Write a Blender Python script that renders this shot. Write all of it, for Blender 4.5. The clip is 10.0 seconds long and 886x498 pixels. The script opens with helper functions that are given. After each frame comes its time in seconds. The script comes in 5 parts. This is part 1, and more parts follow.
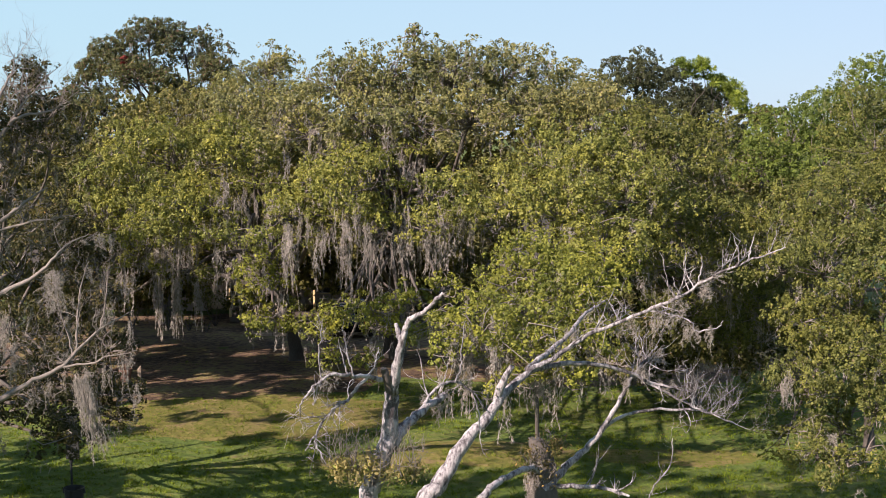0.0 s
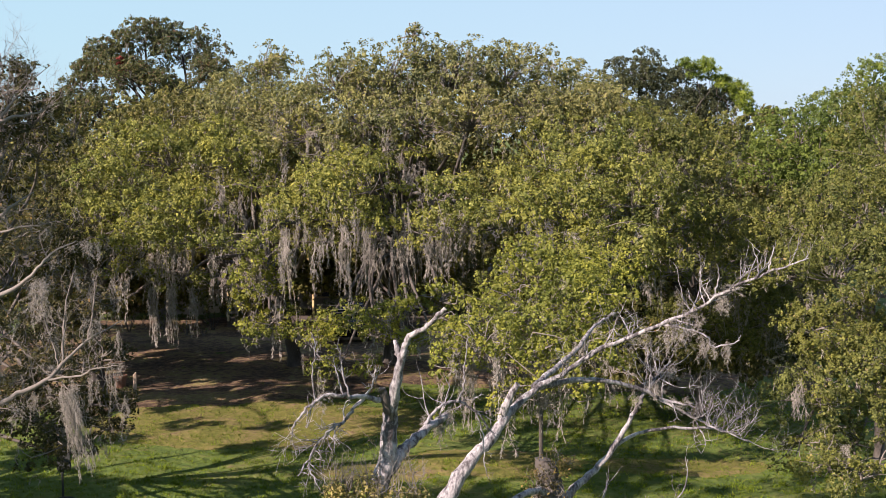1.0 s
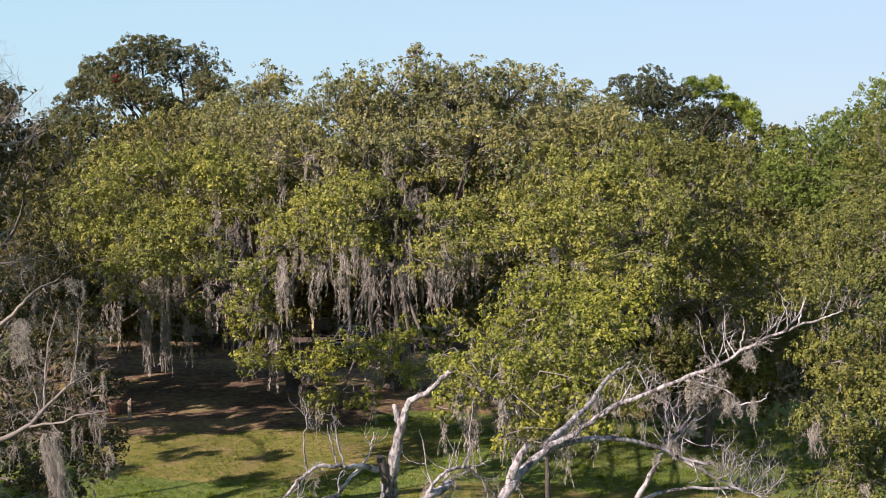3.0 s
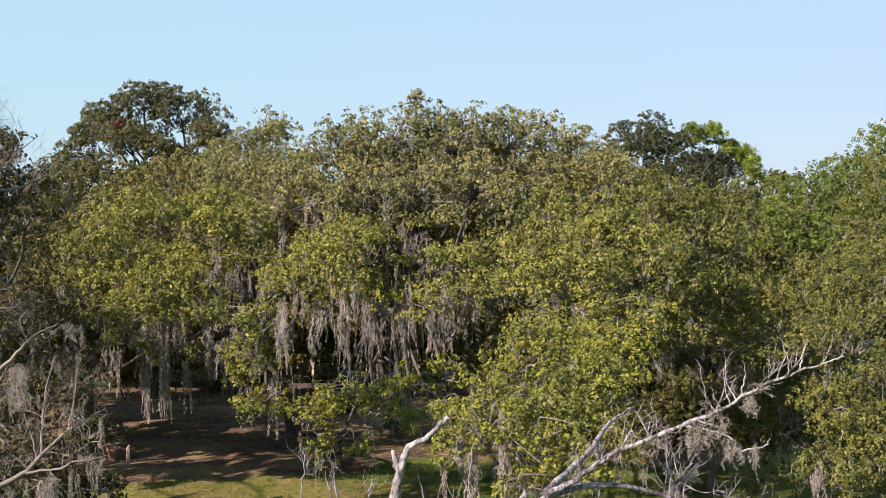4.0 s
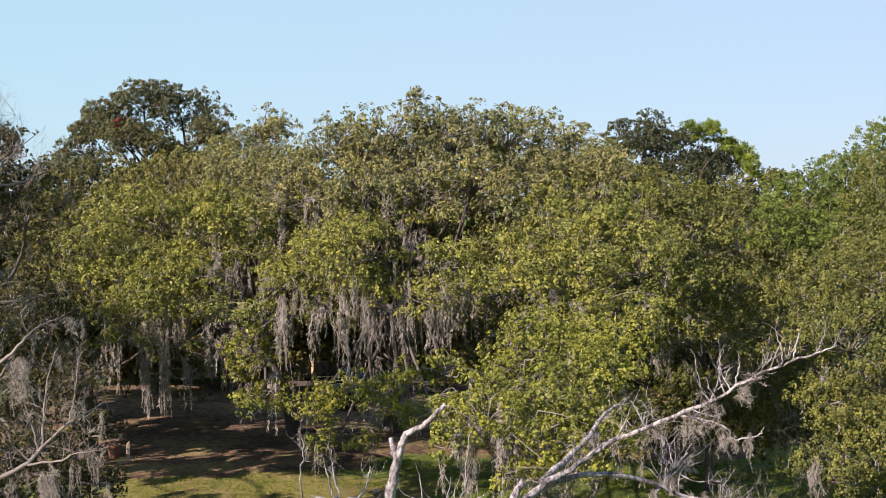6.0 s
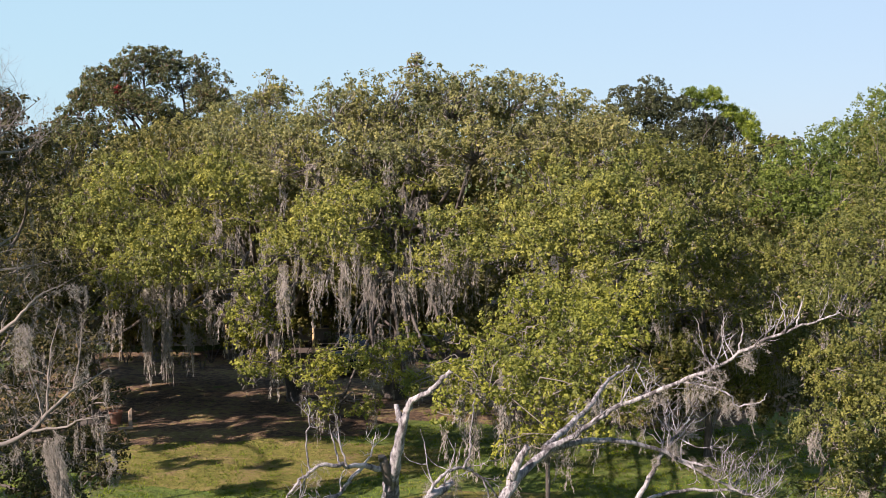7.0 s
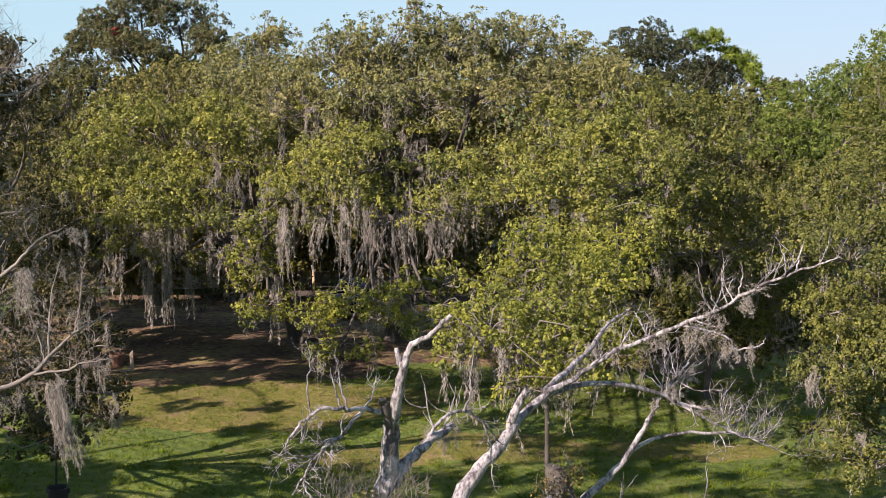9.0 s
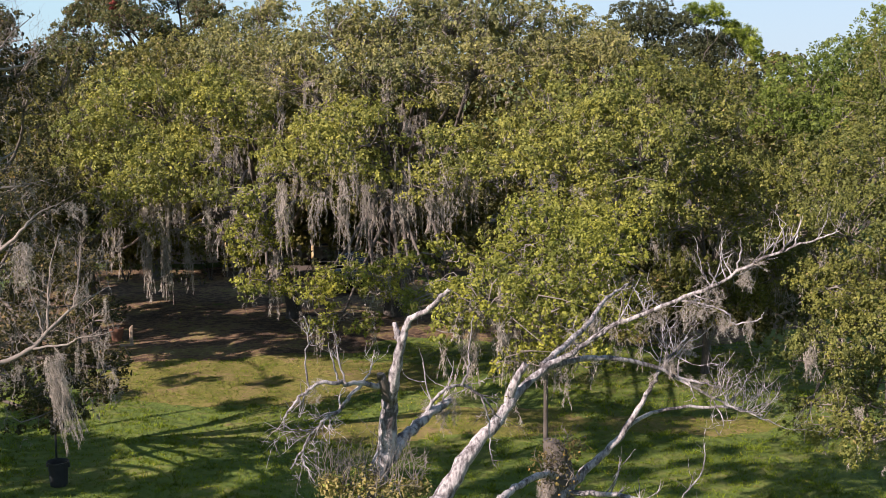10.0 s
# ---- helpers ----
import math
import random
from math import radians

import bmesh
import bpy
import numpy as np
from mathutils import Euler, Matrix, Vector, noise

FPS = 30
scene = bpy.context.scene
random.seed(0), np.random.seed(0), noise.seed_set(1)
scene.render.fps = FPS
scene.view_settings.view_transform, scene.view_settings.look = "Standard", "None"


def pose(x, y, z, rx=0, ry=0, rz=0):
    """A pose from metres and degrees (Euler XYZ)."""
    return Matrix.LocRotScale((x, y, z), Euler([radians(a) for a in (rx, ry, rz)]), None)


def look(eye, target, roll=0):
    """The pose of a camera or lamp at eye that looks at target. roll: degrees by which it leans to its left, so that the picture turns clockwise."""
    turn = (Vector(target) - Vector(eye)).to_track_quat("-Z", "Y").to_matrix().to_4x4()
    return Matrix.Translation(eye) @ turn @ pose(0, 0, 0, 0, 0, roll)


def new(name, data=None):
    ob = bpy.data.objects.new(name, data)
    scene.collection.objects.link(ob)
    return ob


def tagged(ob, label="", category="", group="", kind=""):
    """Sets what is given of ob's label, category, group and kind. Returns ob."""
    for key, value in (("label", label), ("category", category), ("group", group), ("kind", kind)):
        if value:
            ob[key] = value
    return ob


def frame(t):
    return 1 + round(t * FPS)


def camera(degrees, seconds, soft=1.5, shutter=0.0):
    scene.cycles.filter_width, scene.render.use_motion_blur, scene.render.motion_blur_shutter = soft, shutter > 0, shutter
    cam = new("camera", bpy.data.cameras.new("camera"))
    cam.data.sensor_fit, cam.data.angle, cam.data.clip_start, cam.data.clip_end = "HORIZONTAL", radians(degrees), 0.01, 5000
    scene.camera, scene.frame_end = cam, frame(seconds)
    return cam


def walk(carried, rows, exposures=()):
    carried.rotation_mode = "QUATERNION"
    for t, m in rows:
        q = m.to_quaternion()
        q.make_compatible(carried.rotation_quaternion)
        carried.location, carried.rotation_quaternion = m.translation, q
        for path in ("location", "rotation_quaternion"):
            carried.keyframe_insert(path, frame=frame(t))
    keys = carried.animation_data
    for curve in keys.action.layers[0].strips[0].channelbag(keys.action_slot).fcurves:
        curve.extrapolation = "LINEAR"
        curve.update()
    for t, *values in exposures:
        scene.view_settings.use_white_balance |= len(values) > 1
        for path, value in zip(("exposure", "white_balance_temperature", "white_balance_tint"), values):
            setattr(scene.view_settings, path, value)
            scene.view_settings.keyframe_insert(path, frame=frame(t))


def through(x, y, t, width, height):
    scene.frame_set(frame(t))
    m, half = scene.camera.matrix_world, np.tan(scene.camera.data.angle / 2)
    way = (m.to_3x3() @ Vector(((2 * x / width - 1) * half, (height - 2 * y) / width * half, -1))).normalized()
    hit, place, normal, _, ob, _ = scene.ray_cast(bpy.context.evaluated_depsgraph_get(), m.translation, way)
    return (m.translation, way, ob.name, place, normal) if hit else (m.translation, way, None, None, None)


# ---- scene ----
cam = camera(38.8, 10.0, soft=0.65)
EYE, TILT = 9.4, -5.35
# seconds, x, y, z, yaw, pitch: along and about the first view's axes
ROWS = [
    (0.0, 0.000, 0.000, 0.000, -0.05, 0.00),
    (0.5, -0.008, 0.398, 0.048, -0.05, 0.02),
    (1.0, -0.014, 0.832, 0.111, -0.03, 0.04),
    (1.5, -0.024, 1.324, 0.194, -0.02, 0.08),
    (2.0, -0.037, 1.699, 0.320, 0.03, 0.22),
    (3.5, -0.030, 1.890, 0.547, 0.05, 1.38),
    (4.0, -0.018, 1.911, 0.505, 0.08, 2.68),
    (4.5, -0.011, 1.882, 0.510, 0.10, 3.55),
    (5.0, -0.005, 1.828, 0.510, 0.09, 3.84),
    (5.5, -0.001, 1.797, 0.463, 0.09, 3.55),
    (6.0, 0.007, 1.771, 0.408, 0.07, 2.67),
    (7.5, -0.063, 1.754, 0.407, 0.04, 0.74),
    (8.0, -0.061, 1.759, 0.382, 0.04, 0.30),
    (8.5, -0.056, 1.769, 0.395, 0.04, -0.69),
    (9.0, -0.050, 1.769, 0.422, 0.03, -1.43),
    (9.5, -0.041, 1.761, 0.423, 0.02, -2.11),
    (10.0, -0.036, 1.785, 0.416, 0.01, -2.57),
]
walk(cam, [(t, pose(0, 0, EYE, TILT, 0, 0) @ pose(x, y, z, 90 + pitch, 0, yaw)) for t, x, y, z, yaw, pitch in ROWS],
     [(0.0, 1.3, 6420, 31), (10.0, 1.3, 6420, 31)])

# ---- daylight: sun from the left and behind the camera ----
SUN_ELEVATION, SUN_FROM = 29.0, (-0.78, -0.63)
world = bpy.data.worlds.new("sky")
scene.world = world
world.use_nodes = True
wn = world.node_tree
wn.nodes.clear()
sky = wn.nodes.new("ShaderNodeTexSky")
sky.sky_type, sky.sun_disc = "NISHITA", False
sky.sun_elevation = radians(SUN_ELEVATION)
sky.sun_rotation = math.atan2(SUN_FROM[0], SUN_FROM[1])
sky.altitude, sky.air_density, sky.dust_density, sky.ozone_density = 10.0, 1.0, 0.25, 2.5
bg = wn.nodes.new("ShaderNodeBackground")
bg.inputs["Strength"].default_value = 0.081
wo = wn.nodes.new("ShaderNodeOutputWorld")
haze = wn.nodes.new("ShaderNodeMix")  # pale blue haze, thick towards the horizon and thin overhead
haze.data_type = "RGBA"
above = wn.nodes.new("ShaderNodeSeparateXYZ")
wn.links.new(wn.nodes.new("ShaderNodeTexCoord").outputs["Generated"], above.inputs[0])
thin = wn.nodes.new("ShaderNodeMapRange")
thin.interpolation_type = "SMOOTHSTEP"
for key, value in (("From Min", 0.16), ("From Max", 0.7), ("To Min", 0.88), ("To Max", 0.55)):
    thin.inputs[key].default_value = value
wn.links.new(above.outputs["Z"], thin.inputs["Value"])
wn.links.new(thin.outputs[0], haze.inputs[0])
side = wn.nodes.new("ShaderNodeMix")  # the haze is greener towards the sun's side and faintly violet away from it
side.data_type = "RGBA"
turn = wn.nodes.new("ShaderNodeMapRange")
turn.inputs["From Min"].default_value, turn.inputs["From Max"].default_value = -0.3, 0.38
wn.links.new(above.outputs["X"], turn.inputs["Value"])
wn.links.new(turn.outputs[0], side.inputs[0])
side.inputs[6].default_value, side.inputs[7].default_value = (2.25, 3.86, 4.1, 1), (2.33, 3.55, 4.06, 1)
wn.links.new(side.outputs[2], haze.inputs[7])
wn.links.new(sky.outputs[0], haze.inputs[6])
wn.links.new(haze.outputs[2], bg.inputs["Color"])
wn.links.new(bg.outputs[0], wo.inputs["Surface"])
sun = new("sun", bpy.data.lights.new("sun", "SUN"))
sun.data.energy, sun.data.angle, sun.data.color = 5.2, radians(0.55), (1.0, 0.89, 0.71)
sun_way = Vector((SUN_FROM[0], SUN_FROM[1], math.hypot(*SUN_FROM) * math.tan(radians(SUN_ELEVATION))))
sun.matrix_world = look(sun_way * 60, (0, 0, 0))


# ---- materials ----
def node_material(name):
    m = bpy.data.materials.new(name)
    m.use_nodes = True
    nt = m.node_tree
    nt.nodes.clear()
    return m, nt


def link(nt, a, b):
    nt.links.new(a, b)


def add_node(nt, kind, **values):
    n = nt.nodes.new(kind)
    for key, value in values.items():
        n.inputs[key].default_value = value
    return n


def ramp(nt, source, stops):
    r = nt.nodes.new("ShaderNodeValToRGB")
    while len(r.color_ramp.elements) < len(stops):
        r.color_ramp.elements.new(0.5)
    for e, (at, c) in zip(r.color_ramp.elements, stops):
        e.position, e.color = at, (*c, 1)
    link(nt, source, r.inputs[0])
    return r.outputs[0]


def mix_colour(nt, fac, a, b, blend="MIX"):
    n = nt.nodes.new("ShaderNodeMix")
    n.data_type, n.blend_type = "RGBA", blend
    for sock, value in ((n.inputs[0], fac), (n.inputs[6], a), (n.inputs[7], b)):
        if isinstance(value, (int, float)):
            sock.default_value = value
        elif isinstance(value, tuple):
            sock.default_value = (*value, 1)
        else:
            link(nt, value, sock)
    return n.outputs[2]


def position(nt):
    return nt.nodes.new("ShaderNodeNewGeometry").outputs["Position"]


def noise_of(nt, vector, scale, detail=3.0, rough=0.55):
    n = add_node(nt, "ShaderNodeTexNoise", Scale=scale, Detail=detail, Roughness=rough)
    link(nt, vector, n.inputs["Vector"])
    return n.outputs[0]


def leaf_material(name, dark, mid, light, dry=None, dry_share=0.05, through=0.26, rough=0.62):
    """Leaves: a tone for each leaf, broad patches of tone over the crown, light that passes through the blade."""
    m, nt = node_material(name)
    geo = nt.nodes.new("ShaderNodeNewGeometry")
    one = geo.outputs["Random Per Island"]
    dark, light = (tuple(0.6 * p + 0.4 * q for p, q in zip(c, mid)) for c in (dark, light))
    tone = ramp(nt, one, [(0.0, dark), (0.5, mid), (1.0, light)])
    if dry:
        pick = nt.nodes.new("ShaderNodeMath")
        pick.operation = "GREATER_THAN"
        pick.inputs[1].default_value = 1.0 - dry_share
        link(nt, one, pick.inputs[0])
        tone = mix_colour(nt, pick.outputs[0], tone, dry)
    tuft = ramp(nt, noise_of(nt, geo.outputs["Position"], 4.5, 1.0), [(0.34, (0.52, 0.56, 0.6)), (0.66, (1.36, 1.3, 1.14))])
    tone = mix_colour(nt, 1.0, tone, tuft, "MULTIPLY")
    broad = ramp(nt, noise_of(nt, geo.outputs["Position"], 0.55, 2.0), [(0.3, (0.72, 0.78, 0.8)), (0.7, (1.18, 1.12, 0.9))])
    tone = mix_colour(nt, 1.0, tone, broad, "MULTIPLY")
    body = add_node(nt, "ShaderNodeBsdfPrincipled", Roughness=rough)
    body.inputs["Specular IOR Level"].default_value = 0.2
    link(nt, tone, body.inputs["Base Color"])
    trans = nt.nodes.new("ShaderNodeBsdfTranslucent")
    link(nt, mix_colour(nt, 1.0, tone, (1.5, 1.5, 0.7), "MULTIPLY"), trans.inputs["Color"])
    both = nt.nodes.new("ShaderNodeMixShader")
    both.inputs[0].default_value = through
    link(nt, body.outputs[0], both.inputs[1])
    link(nt, trans.outputs[0], both.inputs[2])
    out = nt.nodes.new("ShaderNodeOutputMaterial")
    link(nt, both.outputs[0], out.inputs["Surface"])
    return m


def rough_material(name, stops, scale, fine, bump=0.3, rough=0.85, stretch=(1, 1, 1), island=0.0, relief=0.02):
    """A matt natural surface: tones by a broad and a fine noise, with relief."""
    m, nt = node_material(name)
    geo = nt.nodes.new("ShaderNodeNewGeometry")
    mp = add_node(nt, "ShaderNodeMapping", Scale=stretch)
    link(nt, geo.outputs["Position"], mp.inputs["Vector"])
    a = noise_of(nt, mp.outputs[0], scale, 4.0)
    b = noise_of(nt, mp.outputs[0], fine, 5.0, 0.65)
    half = nt.nodes.new("ShaderNodeMix")
    half.inputs[0].default_value = 0.5
    link(nt, a, half.inputs[2])
    link(nt, b, half.inputs[3])
    tone = ramp(nt, half.outputs[0], stops)
    if island:
        lit = ramp(nt, geo.outputs["Random Per Island"], [(0.0, (1 - island,) * 3), (1.0, (1 + island,) * 3)])
        tone = mix_colour(nt, 1.0, tone, lit, "MULTIPLY")
    body = add_node(nt, "ShaderNodeBsdfPrincipled", Roughness=rough)
    body.inputs["Specular IOR Level"].default_value = 0.25
    link(nt, tone, body.inputs["Base Color"])
    bp = add_node(nt, "ShaderNodeBump", Strength=bump, Distance=relief)
    link(nt, b, bp.inputs["Height"])
    link(nt, bp.outputs[0], body.inputs["Normal"])
    out = nt.nodes.new("ShaderNodeOutputMaterial")
    link(nt, body.outputs[0], out.inputs["Surface"])
    return m


def plain_material(name, colour, rough=0.5, metal=0.0, wear=0.15):
    m, nt = node_material(name)
    body = add_node(nt, "ShaderNodeBsdfPrincipled", Roughness=rough, Metallic=metal)
    n = noise_of(nt, position(nt), 6.0, 5.0)
    lo, hi = tuple(c * (1 - wear) for c in colour), tuple(min(1, c * (1 + wear)) for c in colour)
    link(nt, ramp(nt, n, [(0.3, lo), (0.7, hi)]), body.inputs["Base Color"])
    out = nt.nodes.new("ShaderNodeOutputMaterial")
    link(nt, body.outputs[0], out.inputs["Surface"])
    return m


OLIVE = leaf_material("oak_leaf_olive", (0.08, 0.098, 0.026), (0.168, 0.182, 0.048), (0.26, 0.268, 0.08))
GREYED = leaf_material("oak_leaf_greyed", (0.095, 0.108, 0.045), (0.168, 0.172, 0.078), (0.25, 0.248, 0.118), (0.23, 0.2, 0.14), 0.02)
DEEP = leaf_material("oak_leaf_deep_green", (0.065, 0.082, 0.018), (0.112, 0.126, 0.037), (0.18, 0.19, 0.065), (0.2, 0.17, 0.09), 0.02)
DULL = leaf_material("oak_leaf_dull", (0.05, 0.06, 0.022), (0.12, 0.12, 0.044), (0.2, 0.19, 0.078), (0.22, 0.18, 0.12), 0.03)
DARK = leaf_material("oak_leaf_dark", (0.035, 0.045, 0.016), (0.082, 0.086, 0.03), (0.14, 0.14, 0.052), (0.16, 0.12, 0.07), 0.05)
LIME = leaf_material("oak_leaf_lime", (0.11, 0.128, 0.022), (0.168, 0.184, 0.036), (0.235, 0.25, 0.058))
GREEN = leaf_material("leaf_fresh_green", (0.05, 0.078, 0.016), (0.094, 0.134, 0.027), (0.162, 0.2, 0.05))
PINE = leaf_material("pine_needles", (0.08, 0.13, 0.018), (0.14, 0.2, 0.03), (0.2, 0.25, 0.05), through=0.2)
DRY = leaf_material("dry_leaf", (0.05, 0.045, 0.022), (0.1, 0.085, 0.04), (0.16, 0.14, 0.065), (0.2, 0.13, 0.06), 0.08)
VINE = leaf_material("dry_vine_leaf", (0.1, 0.095, 0.04), (0.22, 0.19, 0.09), (0.38, 0.33, 0.18), (0.16, 0.19, 0.05), 0.2)
RED = leaf_material("red_leaf", (0.09, 0.016, 0.014), (0.13, 0.022, 0.018), (0.17, 0.045, 0.03))
AIRY = leaf_material("oak_leaf_grey_green", (0.035, 0.042, 0.022), (0.078, 0.09, 0.042), (0.13, 0.14, 0.072), (0.14, 0.09, 0.07), 0.1)
DUSKY = leaf_material("oak_leaf_dusky", (0.026, 0.034, 0.018), (0.05, 0.06, 0.032), (0.09, 0.1, 0.052))
# oak leaf darkened in its colour, in place of shade on the left
SHADY = leaf_material("oak_leaf_in_shade", (0.024, 0.028, 0.013), (0.052, 0.052, 0.023), (0.092, 0.086, 0.038), (0.12, 0.085, 0.05), 0.06)
MOSS = rough_material("spanish_moss", [(0.3, (0.16, 0.144, 0.126)), (0.55, (0.25, 0.23, 0.2)), (0.75, (0.34, 0.318, 0.28))], 1.2, 9.0, 0.2, 0.95, island=0.2)
BARK = rough_material("oak_bark", [(0.3, (0.04, 0.035, 0.031)), (0.55, (0.085, 0.075, 0.066)), (0.8, (0.15, 0.135, 0.12))], 1.5, 14.0, 0.7, 0.95, (1, 1, 0.3))
TWIG = rough_material("grey_twig", [(0.3, (0.1, 0.088, 0.077)), (0.6, (0.175, 0.158, 0.14)), (0.8, (0.26, 0.243, 0.218))], 2.0, 16.0, 0.4, 0.9)
DEADWOOD = rough_material("bleached_dead_wood", [(0.42, (0.06, 0.054, 0.056)), (0.475, (0.15, 0.142, 0.148)), (0.52, (0.24, 0.23, 0.235)), (0.6, (0.36, 0.347, 0.345))], 6.0, 26.0, 1.0, 0.95, (1, 1, 0.4), relief=0.03)
LAWN = rough_material("lawn_soil_and_grass", [(0.36, (0.043, 0.078, 0.013)), (0.5, (0.075, 0.112, 0.019)), (0.62, (0.125, 0.13, 0.038)), (0.68, (0.13, 0.09, 0.05))], 0.28, 2.6, 1.0, 0.95, relief=0.16)
BLADE = leaf_material("grass_blade", (0.05, 0.08, 0.005), (0.107, 0.16, 0.012), (0.175, 0.228, 0.025), (0.22, 0.2, 0.06), 0.04, 0.3, 0.8)
WORN = rough_material("worn_dry_turf", [(0.34, (0.07, 0.085, 0.012)), (0.5, (0.12, 0.115, 0.024)), (0.58, (0.165, 0.135, 0.05)), (0.66, (0.14, 0.095, 0.058))], 0.9, 4.0, 1.0, 0.95, relief=0.12)
MULCH = rough_material("leaf_litter_mulch", [(0.36, (0.04, 0.027, 0.018)), (0.46, (0.085, 0.055, 0.036)), (0.52, (0.15, 0.1, 0.058)), (0.57, (0.14, 0.125, 0.04)), (0.64, (0.23, 0.17, 0.09))], 0.5, 4.0, 1.0, 1.0, relief=0.12)
LITTER = leaf_material("fallen_leaf", (0.08, 0.05, 0.034), (0.17, 0.115, 0.075), (0.3, 0.22, 0.135), through=0.1, rough=0.9)


# ---- mesh helpers ----
rng = np.random.default_rng(7)


class Geo:
    """Collects vertices and faces for one mesh."""

    def __init__(self):
        self.v, self.f, self.n = [], [], 0

    def add(self, verts, faces):
        verts = np.asarray(verts, float).reshape(-1, 3)
        self.v.append(verts)
        self.f.append(np.asarray(faces, int).reshape(-1, 4) + self.n)
        self.n += len(verts)

    def mesh(self, name, material, smooth=False):
        me = bpy.data.meshes.new(name)
        if self.n:
            co, fc = np.concatenate(self.v), np.concatenate(self.f)
            me.vertices.add(len(co))
            me.vertices.foreach_set("co", co.astype(np.float32).ravel())
            me.loops.add(fc.size)
            me.loops.foreach_set("vertex_index", fc.astype(np.int32).ravel())
            me.polygons.add(len(fc))
            me.polygons.foreach_set("loop_start", np.arange(0, fc.size, 4, dtype=np.int32))
            if smooth:
                me.polygons.foreach_set("use_smooth", np.ones(len(fc), bool))
            me.update(calc_edges=True)
        me.materials.append(material)
        return me


def part(name, geo, material, parent, label="", smooth=False):
    me = geo.mesh(name, material, smooth) if isinstance(geo, Geo) else geo
    ob = new(name, me)
    ob.parent = parent
    return tagged(ob, label) if label else ob


def thing(name, at, label, category, group="", kind=""):
    ob = new(name)
    ob.empty_display_size = 0.3
    ob.location = at
    bpy.context.view_layer.update()
    return tagged(ob, label, category, group, kind)


def under(geo_or_mesh, at):
    """Shifts collected geometry so that it hangs on a parent that stands at that place."""
    geo_or_mesh.v = [v - np.asarray(at, float) for v in geo_or_mesh.v]
    return geo_or_mesh


def smooth_path(points, per=4):
    """A Catmull-Rom line through a few guide points (x, y, z, radius)."""
    p = np.asarray(points, float)
    p = np.vstack([2 * p[0] - p[1], p, 2 * p[-1] - p[-2]])
    out = []
    for i in range(1, len(p) - 2):
        for k in range(per):
            t = k / per
            a, b, c, d = p[i - 1], p[i], p[i + 1], p[i + 2]
            out.append(0.5 * (2 * b + (c - a) * t + (2 * a - 5 * b + 4 * c - d) * t * t + (3 * b - a - 3 * c + d) * t ** 3))
    out.append(p[-2])
    out = np.array(out)
    out[:, 3] = np.maximum(out[:, 3], 0.001)
    return out


def tube(geo, path, sides=8, rough=0.0, cap=True):
    """A round limb along (x, y, z, radius) rows, with knobs and swellings."""
    path = np.asarray(path, float)
    way = np.gradient(path[:, :3], axis=0)
    way /= np.linalg.norm(way, axis=1, keepdims=True) + 1e-9
    ref = np.array([0.31, 0.89, 0.33])
    a = np.cross(way, ref)
    a /= np.linalg.norm(a, axis=1, keepdims=True) + 1e-9
    b = np.cross(way, a)
    ang = np.arange(sides) * 2 * math.pi / sides
    r = path[:, 3][:, None] * (1 + rough * rng.uniform(-1, 1, (len(path), sides)))
    ring = path[:, None, :3] + r[:, :, None] * (np.cos(ang)[None, :, None] * a[:, None] + np.sin(ang)[None, :, None] * b[:, None])
    n = len(path)
    idx = np.arange(n * sides).reshape(n, sides)
    nxt = np.roll(idx, -1, axis=1)
    faces = np.stack([idx[:-1], nxt[:-1], nxt[1:], idx[1:]], -1).reshape(-1, 4)
    geo.add(ring.reshape(-1, 3), faces)
    if cap and sides >= 6:
        tip = ring[-1]
        if sides == 8:
            for end in (tip, ring[0]):
                geo.add(end, [[0, 1, 2, 3], [0, 3, 4, 7], [4, 5, 6, 7]])


def unit(v):
    return v / (np.linalg.norm(v, axis=-1, keepdims=True) + 1e-9)


def leaves(geo, at, out, size, width=0.62, lift=0.35, pointed=False, along=0.0):
    """One folded blade at each place, facing the open side; out: the way that the twig grows; along: how far the blade points that way."""
    n = len(at)
    up = unit(out + rng.normal(size=(n, 3)) * 0.7 + np.array([0, 0, lift]))
    a = unit(np.cross(up, rng.normal(size=(n, 3))) + out * along)
    b = unit(np.cross(a, up))
    nrm = np.cross(b, a)
    s = size * rng.uniform(0.7, 1.25, (n, 1))
    w = s * width
    shape = ((-0.5, 0.0), (0.0, -0.5), (0.5, 0.0), (0.0, 0.5)) if pointed else ((-0.5, -0.26), (0.26, -0.5), (0.5, 0.26), (-0.26, 0.5))
    v = np.stack([at + a * s * p + b * w * q + nrm * s * 0.08 * (k % 2) for k, (p, q) in enumerate(shape)], 1).reshape(-1, 3)
    geo.add(v, np.arange(4 * n).reshape(n, 4))


